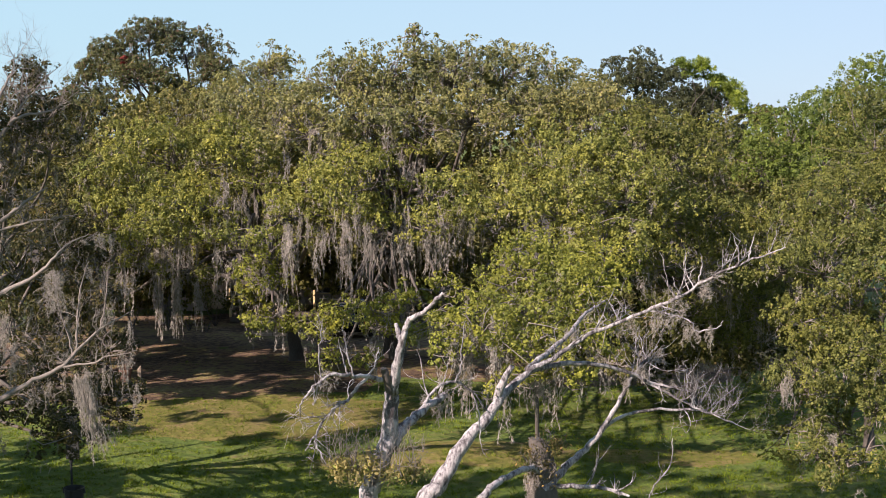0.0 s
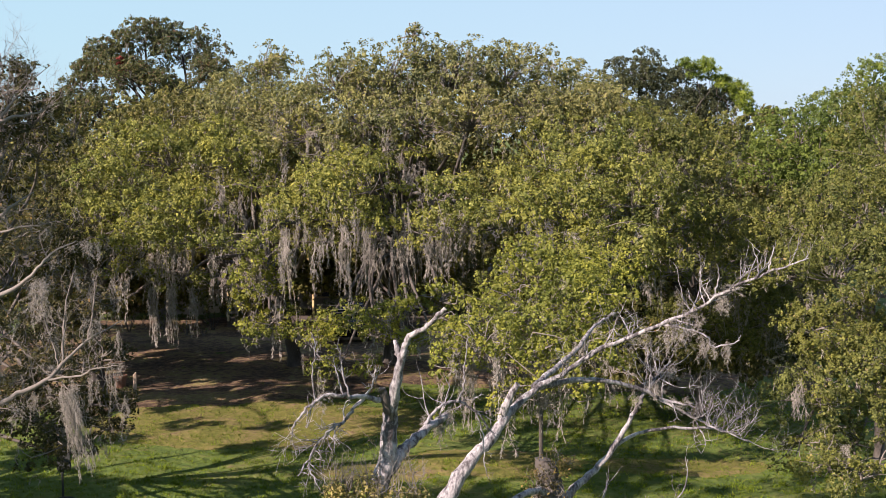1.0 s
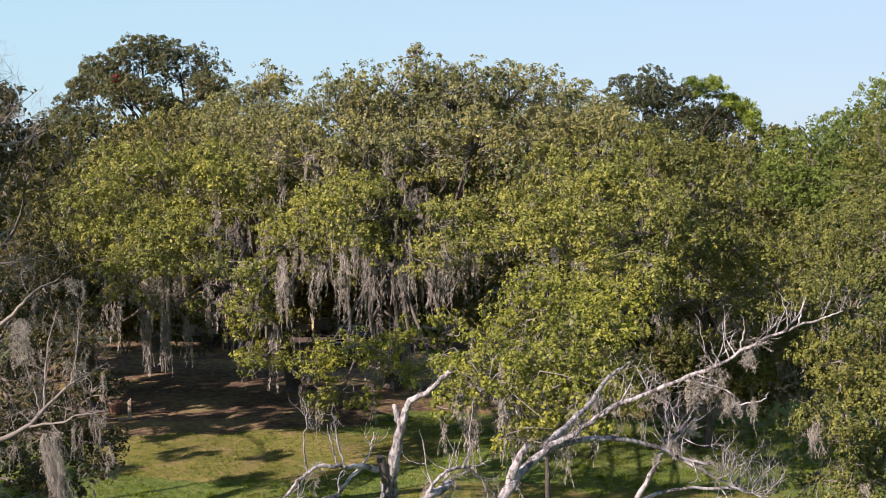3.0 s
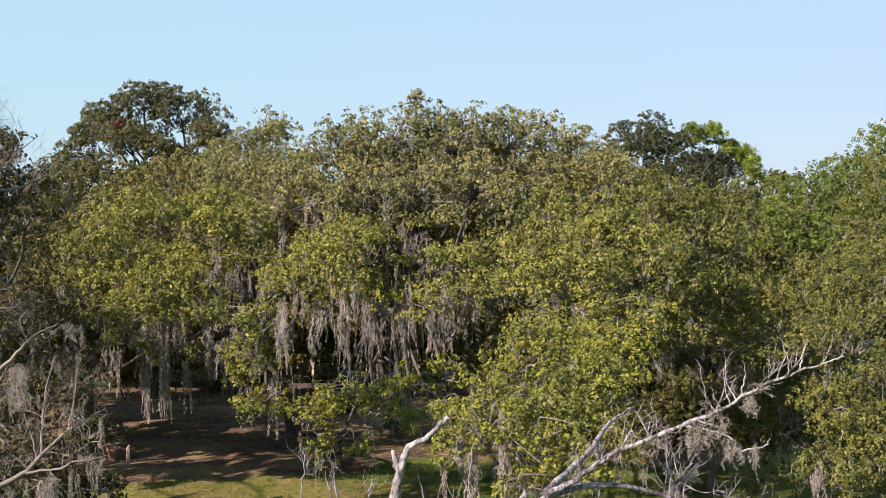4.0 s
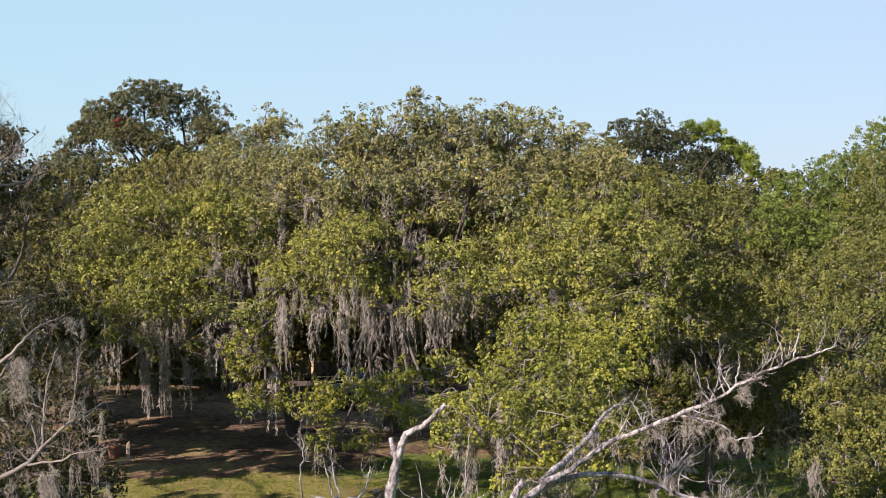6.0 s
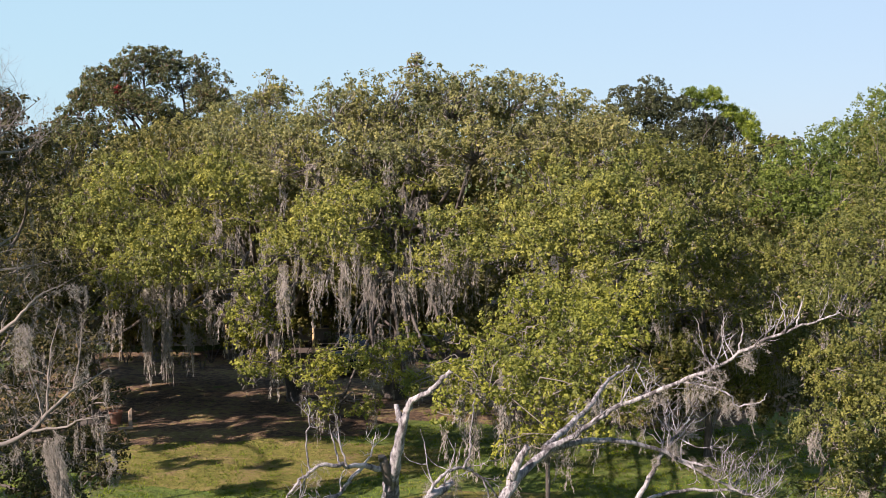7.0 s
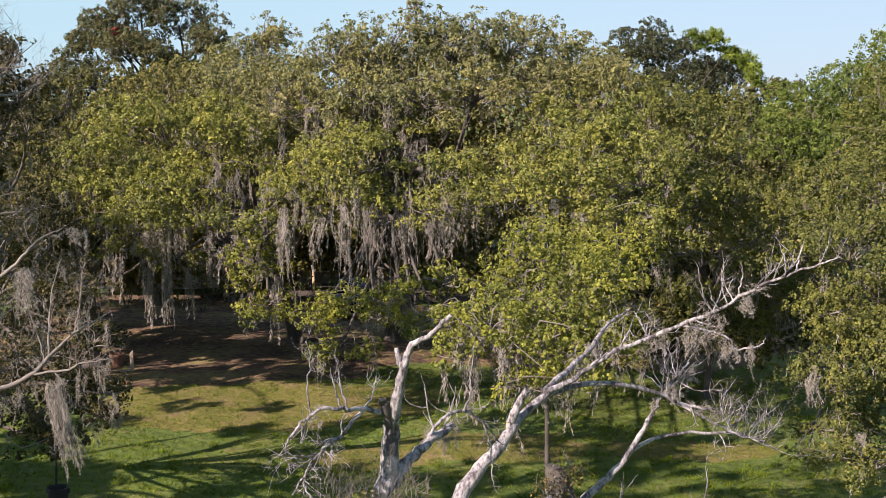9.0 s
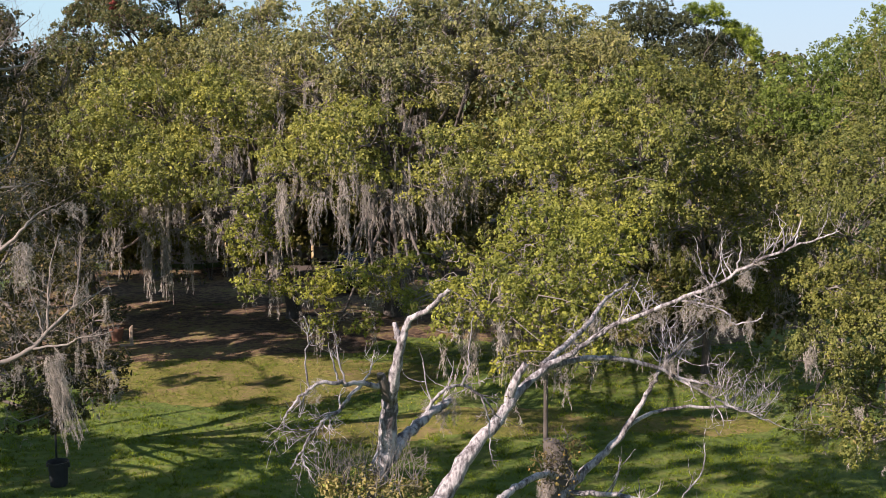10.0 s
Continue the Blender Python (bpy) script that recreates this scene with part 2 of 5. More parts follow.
def sprays(lobe, per_m2, lump=0.42):
    """Leafy twig ends of one mass of crown: it bulges in rounded puffs, leafy above and outside, bare below.
    Gives places and outward ways, and the places and ways of the sparse leaves inside the puffs."""
    x, y, z, rx, rz = lobe
    ry = (rx + rz) * 0.55
    mid, radii = np.array([x, y, z]), np.array([rx, ry, rz])
    n_puffs = int(np.clip(1.15 * rx * ry / lump ** 2, 7, 20))
    d = unit(rng.normal(size=(n_puffs * 4, 3)) + np.array([0, -0.15, 0.25]))
    d = d[d[:, 2] > -0.65][:n_puffs]
    at = mid + d * radii * rng.uniform(0.5, 0.95, (len(d), 1))
    rs = lump * math.sqrt(rx * rz) * rng.uniform(0.6, 1.3, len(d))
    flat = np.array([1.15, 1.15, 0.8])
    c, w, ci, wi = [], [], [], []
    for k, (p, r) in enumerate(zip(at, rs)):
        n = max(5, int(4 * math.pi * r * r * per_m2))
        q = unit(rng.normal(size=(n, 3)) + np.array([0, 0, 0.25]))
        lot = rng.uniform(size=n)
        q = q[~(((q[:, 1] > 0.2) & (lot < 0.88)) | ((q[:, 2] < -0.4) & (lot < 0.75)))]
        bulge = np.array([noise.noise(Vector(v) * 2.2 + Vector(p)) for v in q])
        e = p + q * flat * (r * (1.0 + 0.5 * bulge - 0.22 * rng.uniform(0, 1, len(q)) ** 2))[:, None]
        keep = np.ones(len(e), bool)
        for j in range(len(at)):
            if j != k:
                keep &= np.linalg.norm((e - at[j]) / flat, axis=1) > 0.72 * rs[j]
        c.append(e[keep])
        w.append(q[keep])
        m = int(np.clip(290 * r * r, 14, 120))
        q = unit(rng.normal(size=(m, 3)) + np.array([0, -0.4, 0.1]))
        ci.append(p + q * flat * r * rng.uniform(0.2, 0.6, (m, 1)))
        wi.append(q)
    return np.concatenate(c), np.concatenate(w), np.concatenate(ci), np.concatenate(wi)


def tufts(geo, c, w, count, size, width=0.62, pointed=False, along=0.0):
    """A small dome of leaves at each twig end."""
    n = len(c)
    who = np.repeat(np.arange(n), rng.integers(int(count * 0.55), int(count * 1.45) + 1, n))
    spread = (rng.uniform(0.06, 0.12, n) * (size / 0.058) ** 0.7)[who][:, None]
    q = unit(rng.normal(size=(len(who), 3)) + w[who] * 0.8)
    leaves(geo, c[who] + q * spread * rng.uniform(0.45, 1.05, (len(who), 1)), unit(q + w[who] * 0.8), size, width, 0.35, pointed, along)


def tress_mesh(ropes, hairs, hair_length, hair_width, spread):
    """A tress of Spanish moss, one metre long: a few wavy ropes, each a beard of short fine curling strands."""
    g = Geo()
    for _ in range(ropes):
        start = rng.normal(size=3) * np.array([spread, spread, 0.04])
        reach = rng.uniform(0.4, 1.0)
        ph = rng.uniform(0, 6.28, 2)
        sway = rng.normal(size=2) * 0.06
        t = np.linspace(0, 1, 6)
        cord = start + np.stack([sway[0] * t + 0.025 * np.sin(ph[0] + 7 * t) - start[0] * 0.5 * t, sway[1] * t + 0.025 * np.sin(ph[1] + 6 * t) - start[1] * 0.5 * t, -reach * t], 1)
        cord = np.vstack([[0, 0, 0.03], cord])
        tube(g, np.hstack([cord, np.full((7, 1), hair_width * 0.55)]), 3, cap=False)
        s = rng.uniform(0, 1, hairs) ** 0.85
        core = start + np.stack([sway[0] * s + 0.025 * np.sin(ph[0] + 7 * s) - start[0] * 0.5 * s, sway[1] * s + 0.025 * np.sin(ph[1] + 6 * s) - start[1] * 0.5 * s, -reach * s], 1)
        core[:, :2] += rng.normal(size=(hairs, 2)) * (spread * 0.55 * (1.2 - s))[:, None]
        way = unit(rng.normal(size=(hairs, 3)) * np.array([0.34, 0.34, 0.2]) + np.array([0, 0, -1.0]))
        side = unit(np.cross(way, rng.normal(size=(hairs, 3)))) * hair_width * rng.uniform(0.6, 1.4, (hairs, 1))
        run = way * hair_length * rng.uniform(0.5, 1.6, (hairs, 1))
        v = np.stack([core - side, core + side, core + run + side * 0.35, core + run - side * 0.35], 1).reshape(-1, 3)
        g.add(v, np.arange(4 * hairs).reshape(hairs, 4))
    return g.mesh("moss_tress", MOSS)


FAR_TRESSES = [tress_mesh(int(k), 52, 0.055, 0.0046, 0.04) for k in rng.integers(2, 4, 16)]
NEAR_TRESSES = [tress_mesh(int(k), 120, 0.045, 0.0019, 0.036) for k in rng.integers(3, 5, 12)]


def moss_tress(parent, at, length, girth=1.0, near=False):
    pool = NEAR_TRESSES if near else FAR_TRESSES
    ob = new("moss_tress", pool[rng.integers(0, len(pool))])
    ob.parent = parent
    ob.location = Vector(at) - parent.location
    ob.rotation_euler = (rng.normal() * 0.05, rng.normal() * 0.05, rng.uniform(0, 6.28))
    k = girth * rng.uniform(0.7, 1.4)
    ob.scale = (k, k, length)
    return ob


def wisps(geo, centre, way, n):
    """Short beards of moss that hang from the undersides of the leafy masses."""
    low = np.flatnonzero(way[:, 2] < 0.25)
    if n < 1 or not len(low):
        return
    who = np.repeat(rng.choice(low, n), 16)
    long = np.repeat(rng.uniform(0.15, 0.55, n), 16)[:, None]
    t = rng.uniform(0, 1, (len(who), 1))
    at = centre[who] - way[who] * 0.12 + rng.normal(size=(len(who), 3)) * np.array([0.05, 0.05, 0.03]) * (1.1 - 0.8 * t) - np.array([0, 0, 1]) * long * t
    d = unit(rng.normal(size=(len(who), 3)) * np.array([0.45, 0.45, 0.2]) + np.array([0, 0, -1.0]))
    side = unit(np.cross(d, rng.normal(size=d.shape))) * 0.006
    run = d * rng.uniform(0.05, 0.12, (len(who), 1))
    geo.add(np.stack([at - side, at + side, at + run + side * 0.3, at + run - side * 0.3], 1).reshape(-1, 3), np.arange(4 * len(who)).reshape(-1, 4))


def twigs(geo, at, way, length, radius, levels, bend=0.5, kids=3, rise=0.15):
    """A forking dead twig."""
    pts, p, d = [], np.array(at, float), unit(np.array(way, float))
    steps = 5
    for i in range(steps + 1):
        pts.append((*p, radius * (1 - 0.75 * i / steps)))
        d = unit(d + rng.normal(size=3) * bend * 0.35 + np.array([0, 0, rise * 0.4]))
        p = p + d * length / steps
    tube(geo, pts, 5 if radius > 0.008 else 3, cap=False)
    if levels > 0:
        for _ in range(kids):
            k = rng.integers(1, steps + 1)
            side = unit(rng.normal(size=3) + d * 0.9 + np.array([0, 0, rise]))
            twigs(geo, pts[k][:3], side, length * rng.uniform(0.45, 0.75), radius * 0.6, levels - 1, bend, kids, rise)


def oak(name, base, lobes, leaf, label, size=0.064, per_m2=16.0, count=17, girth=0.4, moss=0.5, moss_length=0.7, crotch=3.0, group="live oaks", category="tree", also=(), blade=0.64, stout=1.0, lump=0.42, needles=False):
    """A spreading tree: trunk, a limb to each mass of its crown, leafy masses and hanging moss."""
    bark = BARK
    bx, by = base
    tree = thing(name, (bx, by, 0), label, category, group)
    mid = np.mean([l[:3] for l in lobes], axis=0)
    top = np.array([bx + (mid[0] - bx) * 0.15, by + (mid[1] - by) * 0.15, crotch])
    g = Geo()
    tube(g, smooth_path([(bx, by, -0.3, girth * 1.5), (bx + 0.03, by, 0.35, girth * 1.05), (bx + (top[0] - bx) * 0.4, by + (top[1] - by) * 0.4, crotch * 0.55, girth * 0.85), (*top, girth * 0.7), (top[0], top[1], crotch + 0.5, girth * 0.35), (top[0], top[1], crotch + 0.9, 0.02)], 5), 10, 0.06)
    part("trunk", under(g, (bx, by, 0)), bark, tree, smooth=True)
    masses = [(l, leaf, size, moss) for l in lobes] + [(l, other, s2, m2) for more, other, s2, m2 in also for l in more]
    for lobe, leaf, size, moss in masses:
        c = np.array(lobe[:3])
        r0 = stout * min(girth * 0.5, 0.045 + 0.011 * np.linalg.norm(c - top))
        h1 = top + (c - top) * 0.35 + np.array([0, 0, 0.12 * np.linalg.norm(c - top)]) + rng.normal(size=3) * 0.4
        h2 = top + (c - top) * 0.7 + np.array([0, 0, 0.08 * np.linalg.norm(c - top)]) + rng.normal(size=3) * 0.25
        g = Geo()
        line = smooth_path([(*top, r0), (*h1, r0 * 0.75), (*h2, r0 * 0.5), (*c, r0 * 0.3)], 4)
        tube(g, line, 7, 0.05, cap=False)
        part("limb", under(g, (bx, by, 0)), bark, tree, smooth=True)
        g = Geo()
        centre, way, inside, inward = sprays(lobe, per_m2, lump)
        # twig ends that lie deep inside another mass of the same crown bear no leaves
        clear = np.ones(len(centre), bool)
        for other, *_ in masses:
            if other is not lobe:
                clear &= np.linalg.norm((centre - np.array(other[:3])) / np.array([other[3], (other[3] + other[4]) * 0.55, other[4]]), axis=1) > 0.42
        centre, way = centre[clear], way[clear]
        if len(centre) < 8:
            continue
        for k in rng.choice(len(centre), min(len(centre), 0 if needles else 38 if leaf is GREYED else 14), replace=False):
            e = centre[k] + way[k] * 0.1
            back = line[-2] - line[-1]
            root = line[-1] + back * rng.uniform(0, 1) * min(1.0, lobe[3] / (np.linalg.norm(back[:3]) + 1e-6))
            m1 = root[:3] + (e - root[:3]) * 0.5 + rng.normal(size=3) * 0.16
            tube(g, smooth_path([(*root[:3], min(0.024, root[3])), (*m1, 0.014), (*e, 0.006)], 2), 3, cap=False)
        tagged(part("twigwork", under(g, (bx, by, 0)), TWIG, tree), kind="stuff")
        g = Geo()
        tufts(g, centre, way, count, size, blade, needles, 1.5 if needles else 0.0)
        leaves(g, inside, inward, max(0.1, size * 1.3), 0.6)
        part("foliage", under(g, (bx, by, 0)), leaf, tree)
        if moss > 0.25:
            g = Geo()
            wisps(g, centre, way, int(len(centre) * 0.16 * min(1.0, moss)))
            tagged(part("moss", under(g, (bx, by, 0)), MOSS, tree, "short grey tufts of Spanish moss"), kind="stuff")
        x, y, z, rx, rz = lobe
        for _ in range(rng.poisson(moss * 5.5 * rx)):
            t, q = rng.uniform(0, 6.28), rng.uniform(0.3, 1.0)
            h = rng.uniform(-0.95, 0.5)
            q *= math.sqrt(max(0.1, 1 - h * h))
            moss_tress(tree, (x + rx * q * math.cos(t), y + rx * q * math.sin(t) * 0.9, z + rz * h), moss_length * rng.uniform(0.35, 1.5), rng.uniform(0.7, 1.6))
    return tree


# ---- where the masses of the crowns and the guide lines of the dead limbs lie (x, y, z, radii) ----
OAK_CENTRE = [(-3.1, 38.0, 10.6, 1.29, 1.11), (-1.6, 38.0, 10.9, 1.47, 1.01), (0.3, 38.0, 10.9, 1.47, 0.92), (1.9, 38.5, 11.0, 1.31, 1.03), (-2.3, 36.5, 9.6, 1.42, 1.06),
              (-0.7, 36.0, 9.6, 1.4, 1.14), (0.9, 36.5, 9.6, 1.42, 1.06), (-4.0, 37.0, 9.4, 1.26, 1.08), (-0.4, 38.5, 11.5, 1.31, 0.65), (-0.85, 38.2, 12.3, 0.3, 0.3)]
OAK_CENTRE_LOW = [(-3.4, 34.5, 7.7, 1.51, 1.00), (-1.9, 34.0, 7.8, 1.24, 0.82), (-0.2, 34.5, 7.6, 1.34, 0.84), (-1.0, 34.2, 6.9, 1.82, 0.60), (-2.7, 34.8, 8.4, 1.18, 0.76)]
OAK_WEST_HIGH = [(-5.9, 43.0, 11.7, 0.90, 0.75), (-6.0, 43.0, 10.8, 1.46, 1.15), (-7.2, 42.0, 10.0, 1.63, 1.22), (-5.6, 40.0, 9.5, 1.55, 1.26)]
OAK_WEST = [(-8.2, 38.0, 8.4, 1.66, 1.29), (-6.4, 37.5, 8.4, 1.64, 1.27), (-9.0, 37.0, 7.8, 1.26, 1.26), (-7.3, 36.0, 7.0, 1.92, 1.05), (-8.5, 35.5, 6.6, 1.38, 0.86),
            (-5.4, 34.0, 6.4, 1.15, 0.58), (-9.6, 36.5, 7.0, 1.06, 0.89), (-8.9, 36.0, 5.5, 0.85, 0.45), (-7.7, 37.5, 5.1, 1.0, 0.5)]
OAK_EAST_HIGH = [(3.9, 40.0, 10.6, 1.55, 1.07), (2.7, 38.0, 9.9, 1.47, 1.11), (4.4, 38.0, 9.6, 1.66, 1.29)]
OAK_EAST = [(2.8, 35.0, 8.5, 1.53, 1.1), (4.2, 34.0, 8.4, 1.48, 1.15), (1.8, 33.0, 7.4, 1.28, 0.8), (3.1, 32.0, 7.1, 1.55, 1.01), (4.9, 33.0, 7.5, 1.44, 1.12), (4.0, 31.0, 6.5, 1.35, 0.9)]
OAK_NEAR = [(1.86, 28.0, 6.27, 1.37, 0.78), (3.16, 28.0, 6.17, 1.21, 0.85), (1.12, 27.6, 5.71, 0.96, 0.69), (2.02, 25.7, 5.58, 1.39, 0.78), (3.17, 26.2, 5.49, 0.85, 0.64), (0.74, 24.1, 5.37, 0.84, 0.6),
            (1.64, 24.1, 5.04, 1.16, 0.53), (0.08, 24.1, 5.29, 0.64, 0.53), (2.21, 24.1, 4.96, 0.77, 0.53), (1.31, 23.9, 4.55, 0.77, 0.39), (2.38, 24.1, 4.55, 0.58, 0.39), (2.95, 24.3, 5.21, 0.58, 0.47),
            (2.6, 26.0, 6.0, 1.0, 0.7), (1.5, 26.0, 5.9, 0.9, 0.6), (0.3, 25.5, 5.6, 0.6, 0.45)]
OAK_YOUNG = [(-2.5, 33.5, 4.4, 1.14, 0.52), (-3.4, 33.5, 4.0, 0.73, 0.65), (-1.7, 33.0, 4.1, 0.72, 0.56), (-2.7, 33.0, 3.3, 1.12, 0.40)]
OAK_SAPLING = [(-4.9, 34.5, 5.1, 0.84, 0.7), (-4.6, 34.0, 4.3, 0.69, 0.63), (-5.1, 34.2, 4.3, 0.53, 0.6), (-4.7, 34.0, 6.0, 0.7, 0.5), (-4.9, 33.8, 5.5, 0.75, 0.55)]
OAK_SHADE = [(5.8, 37.0, 9.1, 1.44, 1.08), (6.9, 37.0, 8.5, 1.44, 1.08), (8.1, 38.0, 8.9, 1.11, 1.01), (6.4, 35.0, 6.8, 1.36, 1.02), (7.9, 36.0, 6.9, 1.22, 1.05),
             (6.0, 33.5, 5.7, 1.3, 0.81), (7.7, 35.0, 5.5, 1.19, 0.85), (7.5, 37.0, 3.8, 1.79, 0.9), (9.4, 38.0, 6.0, 1.29, 1.47), (9.6, 38.0, 3.8, 1.11, 1.29)]
OAK_GREEN = [(12.2, 44.0, 9.1, 1.71, 1.17), (13.8, 45.0, 9.5, 1.75, 1.42), (10.9, 43.0, 8.3, 1.46, 1.04), (12.7, 43.0, 7.9, 1.88, 1.25), (15.6, 46.0, 10.7, 1.56, 1.56)]
OAK_RIGHT = [(10.5, 31.0, 4.0, 1.01, 0.93), (11.7, 33.5, 7.2, 0.91, 1.28), (10.0, 31.5, 4.7, 1.2, 0.85), (10.6, 30.0, 3.6, 0.65, 0.97), (10.1, 29.5, 1.6, 0.72, 0.41),
             (9.7, 36.0, 5.4, 1.18, 1.18), (10.7, 33.0, 7.2, 1.61, 1.43), (9.5, 34.0, 6.8, 1.48, 1.11), (12.4, 36.0, 9.1, 1.37, 1.57), (9.4, 31.0, 5.9, 1.34, 1.01),
             (10.6, 31.0, 5.8, 1.34, 1.34), (8.7, 30.0, 4.8, 0.82, 0.82), (9.5, 30.0, 3.9, 1.47, 1.14), (8.7, 29.5, 3.1, 0.88, 0.96), (10.2, 29.5, 2.6, 0.96, 1.12),
             (9.6, 29.5, 2.2, 0.96, 0.81)]
OAK_RIGHT_LOW = [(8.2, 29.3, 2.3, 0.69, 0.82), (8.7, 28.6, 1.8, 0.87, 0.63), (9.3, 28.2, 1.7, 0.71, 0.63), (8.3, 30.0, 3.1, 0.67, 0.84)]
OAK_FAR = [(9.0, 58.0, 12.0, 1.40, 1.20), (10.4, 57.0, 11.2, 1.50, 1.30), (11.9, 57.0, 10.3, 1.50, 1.30), (10.0, 56.0, 9.6, 1.80, 1.30), (12.4, 56.0, 9.0, 1.40, 1.10), (7.9, 57.0, 10.7, 1.40, 1.20)]
PINE_TUFTS = [(10.5, 54.0, 12.1, 0.65, 0.3), (11.1, 54.0, 11.9, 0.6, 0.35), (11.6, 54.0, 11.4, 0.5, 0.35), (12.45, 54.0, 11.1, 0.42, 0.4), (12.6, 54.0, 10.5, 0.45, 0.5),
              (12.0, 54.0, 11.2, 0.45, 0.35)]
TREE_GAP = [(14.8, 60.0, 10.2, 0.76, 0.41), (15.2, 58.0, 9.8, 1.13, 0.56)]
OAK_TALL = [(-13.4, 58.0, 13.6, 1.41, 1.07), (-15.0, 58.0, 12.3, 1.69, 1.18), (-11.7, 58.0, 12.9, 1.69, 1.18), (-9.9, 57.0, 12.3, 1.24, 0.88), (-16.1, 57.0, 11.5, 1.11, 1.00),
            (-13.3, 56.0, 11.5, 1.90, 1.09), (-14.8, 55.0, 10.2, 1.60, 0.93), (-12.0, 57.0, 10.6, 1.50, 1.00), (-10.5, 57.0, 11.2, 1.20, 0.90), (-16.3, 56.0, 10.3, 1.20, 0.90),
            (-15.5, 55.0, 9.2, 1.50, 0.90), (-13.3, 55.0, 9.6, 1.60, 0.90)]
OAK_BACK_LEFT = [(-8.7, 42.0, 9.7, 1.60, 1.30), (-12.8, 44.0, 9.4, 1.28, 1.07), (-13.0, 42.0, 8.1, 1.43, 1.22), (-11.5, 42.0, 8.3, 1.22, 1.02), (-12.4, 38.0, 6.5, 1.29, 1.11), (-10.5, 37.0, 6.6, 1.26, 1.08)]
RED_VINE = [(-14.1, 56.5, 12.3, 0.19, 0.36), (-14.1, 56.5, 11.8, 0.16, 0.30)]
VINE_MASSES = [(-0.8, 13.4, 5.8, 0.25, 0.18), (-0.5, 13.4, 5.7, 0.29, 0.14), (-1.0, 13.3, 5.7, 0.27, 0.14), (-1.1, 13.3, 5.8, 0.16, 0.13), (-0.3, 13.5, 5.7, 0.20, 0.12)]
SNAG_MASSES = [(1.3, 15.7, 5.4, 0.26, 0.26), (1.3, 15.6, 5.1, 0.30, 0.26), (1.1, 15.7, 5.2, 0.18, 0.26), (1.5, 15.8, 5.4, 0.17, 0.17)]
SHOOTS = [(0.6, 14.9, 6.3, 0.07, 0.09), (-0.1, 14.1, 6.4, 0.06, 0.06)]
BACK_CENTRE = [(-3.3, 46.0, 10.0, 2.23, 1.56), (-0.5, 47.0, 10.2, 2.51, 1.60), (2.0, 46.0, 9.6, 2.23, 1.56), (-4.6, 46.0, 8.4, 2.23, 1.56), (-2.2, 48.0, 7.9, 2.56, 1.86),
               (0.8, 47.0, 7.7, 2.51, 1.82), (-3.9, 47.0, 6.0, 2.05, 1.37), (-0.5, 48.0, 5.5, 2.33, 1.40), (1.3, 44.0, 5.7, 1.71, 1.28)]
BACK_EAST = [(4.1, 46.0, 9.6, 2.23, 1.56), (6.3, 46.0, 8.7, 2.23, 1.60), (8.4, 46.0, 7.2, 2.23, 1.60), (4.4, 45.0, 7.4, 2.18, 1.75), (6.6, 45.0, 6.6, 2.40, 1.75),
             (8.9, 45.0, 6.0, 2.18, 1.75), (10.5, 46.0, 7.1, 2.01, 1.56), (10.9, 45.0, 4.6, 1.96, 1.75), (8.1, 45.0, 3.9, 2.18, 1.31), (5.5, 44.0, 4.7, 2.13, 1.28)]
BACK_WEST = [(-7.5, 52.0, 9.8, 2.27, 1.51), (-9.8, 52.0, 9.2, 2.52, 1.77), (-12.1, 51.0, 8.7, 2.47, 1.73), (-7.4, 50.0, 7.6, 2.18, 1.70), (-9.9, 50.0, 6.7, 2.67, 1.70),
             (-12.4, 49.0, 6.6, 2.61, 1.90), (-7.5, 50.0, 5.4, 1.94, 1.21), (-10.0, 50.0, 4.7, 2.43, 1.21), (-14.1, 48.0, 6.2, 2.33, 1.86), (-15.7, 50.0, 8.3, 1.94, 1.46)]
# UNDER lists: low fill beneath the crowns, leaf colour darkened as under-crown shade
UNDER_CENTRE = [(-5.2, 52.0, 3.6, 2.27, 1.14), (-2.4, 53.0, 3.3, 2.31, 1.16), (0.4, 52.0, 3.6, 2.02, 1.14), (-3.7, 50.0, 5.0, 2.43, 0.97), (-0.9, 50.0, 4.7, 2.43, 0.97)]
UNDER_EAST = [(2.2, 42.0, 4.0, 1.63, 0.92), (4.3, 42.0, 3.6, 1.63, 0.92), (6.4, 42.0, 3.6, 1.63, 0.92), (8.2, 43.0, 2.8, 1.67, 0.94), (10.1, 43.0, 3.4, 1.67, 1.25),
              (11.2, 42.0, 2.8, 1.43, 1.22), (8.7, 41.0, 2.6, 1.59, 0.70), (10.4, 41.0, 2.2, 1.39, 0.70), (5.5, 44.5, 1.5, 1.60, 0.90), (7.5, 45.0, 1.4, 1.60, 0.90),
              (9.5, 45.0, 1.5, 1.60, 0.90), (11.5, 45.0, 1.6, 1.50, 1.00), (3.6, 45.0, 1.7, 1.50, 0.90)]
UNDER_WEST = [(-11.8, 54.0, 3.6, 2.88, 1.18), (-13.7, 52.0, 3.6, 2.27, 1.26), (-13.0, 56.0, 2.1, 1.9, 0.95), (-10.6, 52.0, 4.8, 2.02, 1.01), (-8.2, 55.0, 2.0, 1.3, 0.9),
              (-7.0, 54.0, 3.0, 1.5, 0.8), (-13.8, 54.5, 2.4, 1.5, 0.9), (-16.8, 55.0, 2.2, 1.6, 1.0), (-15.2, 50.0, 2.0, 1.3, 0.8), (-18.0, 52.0, 3.0, 1.6, 1.0)]
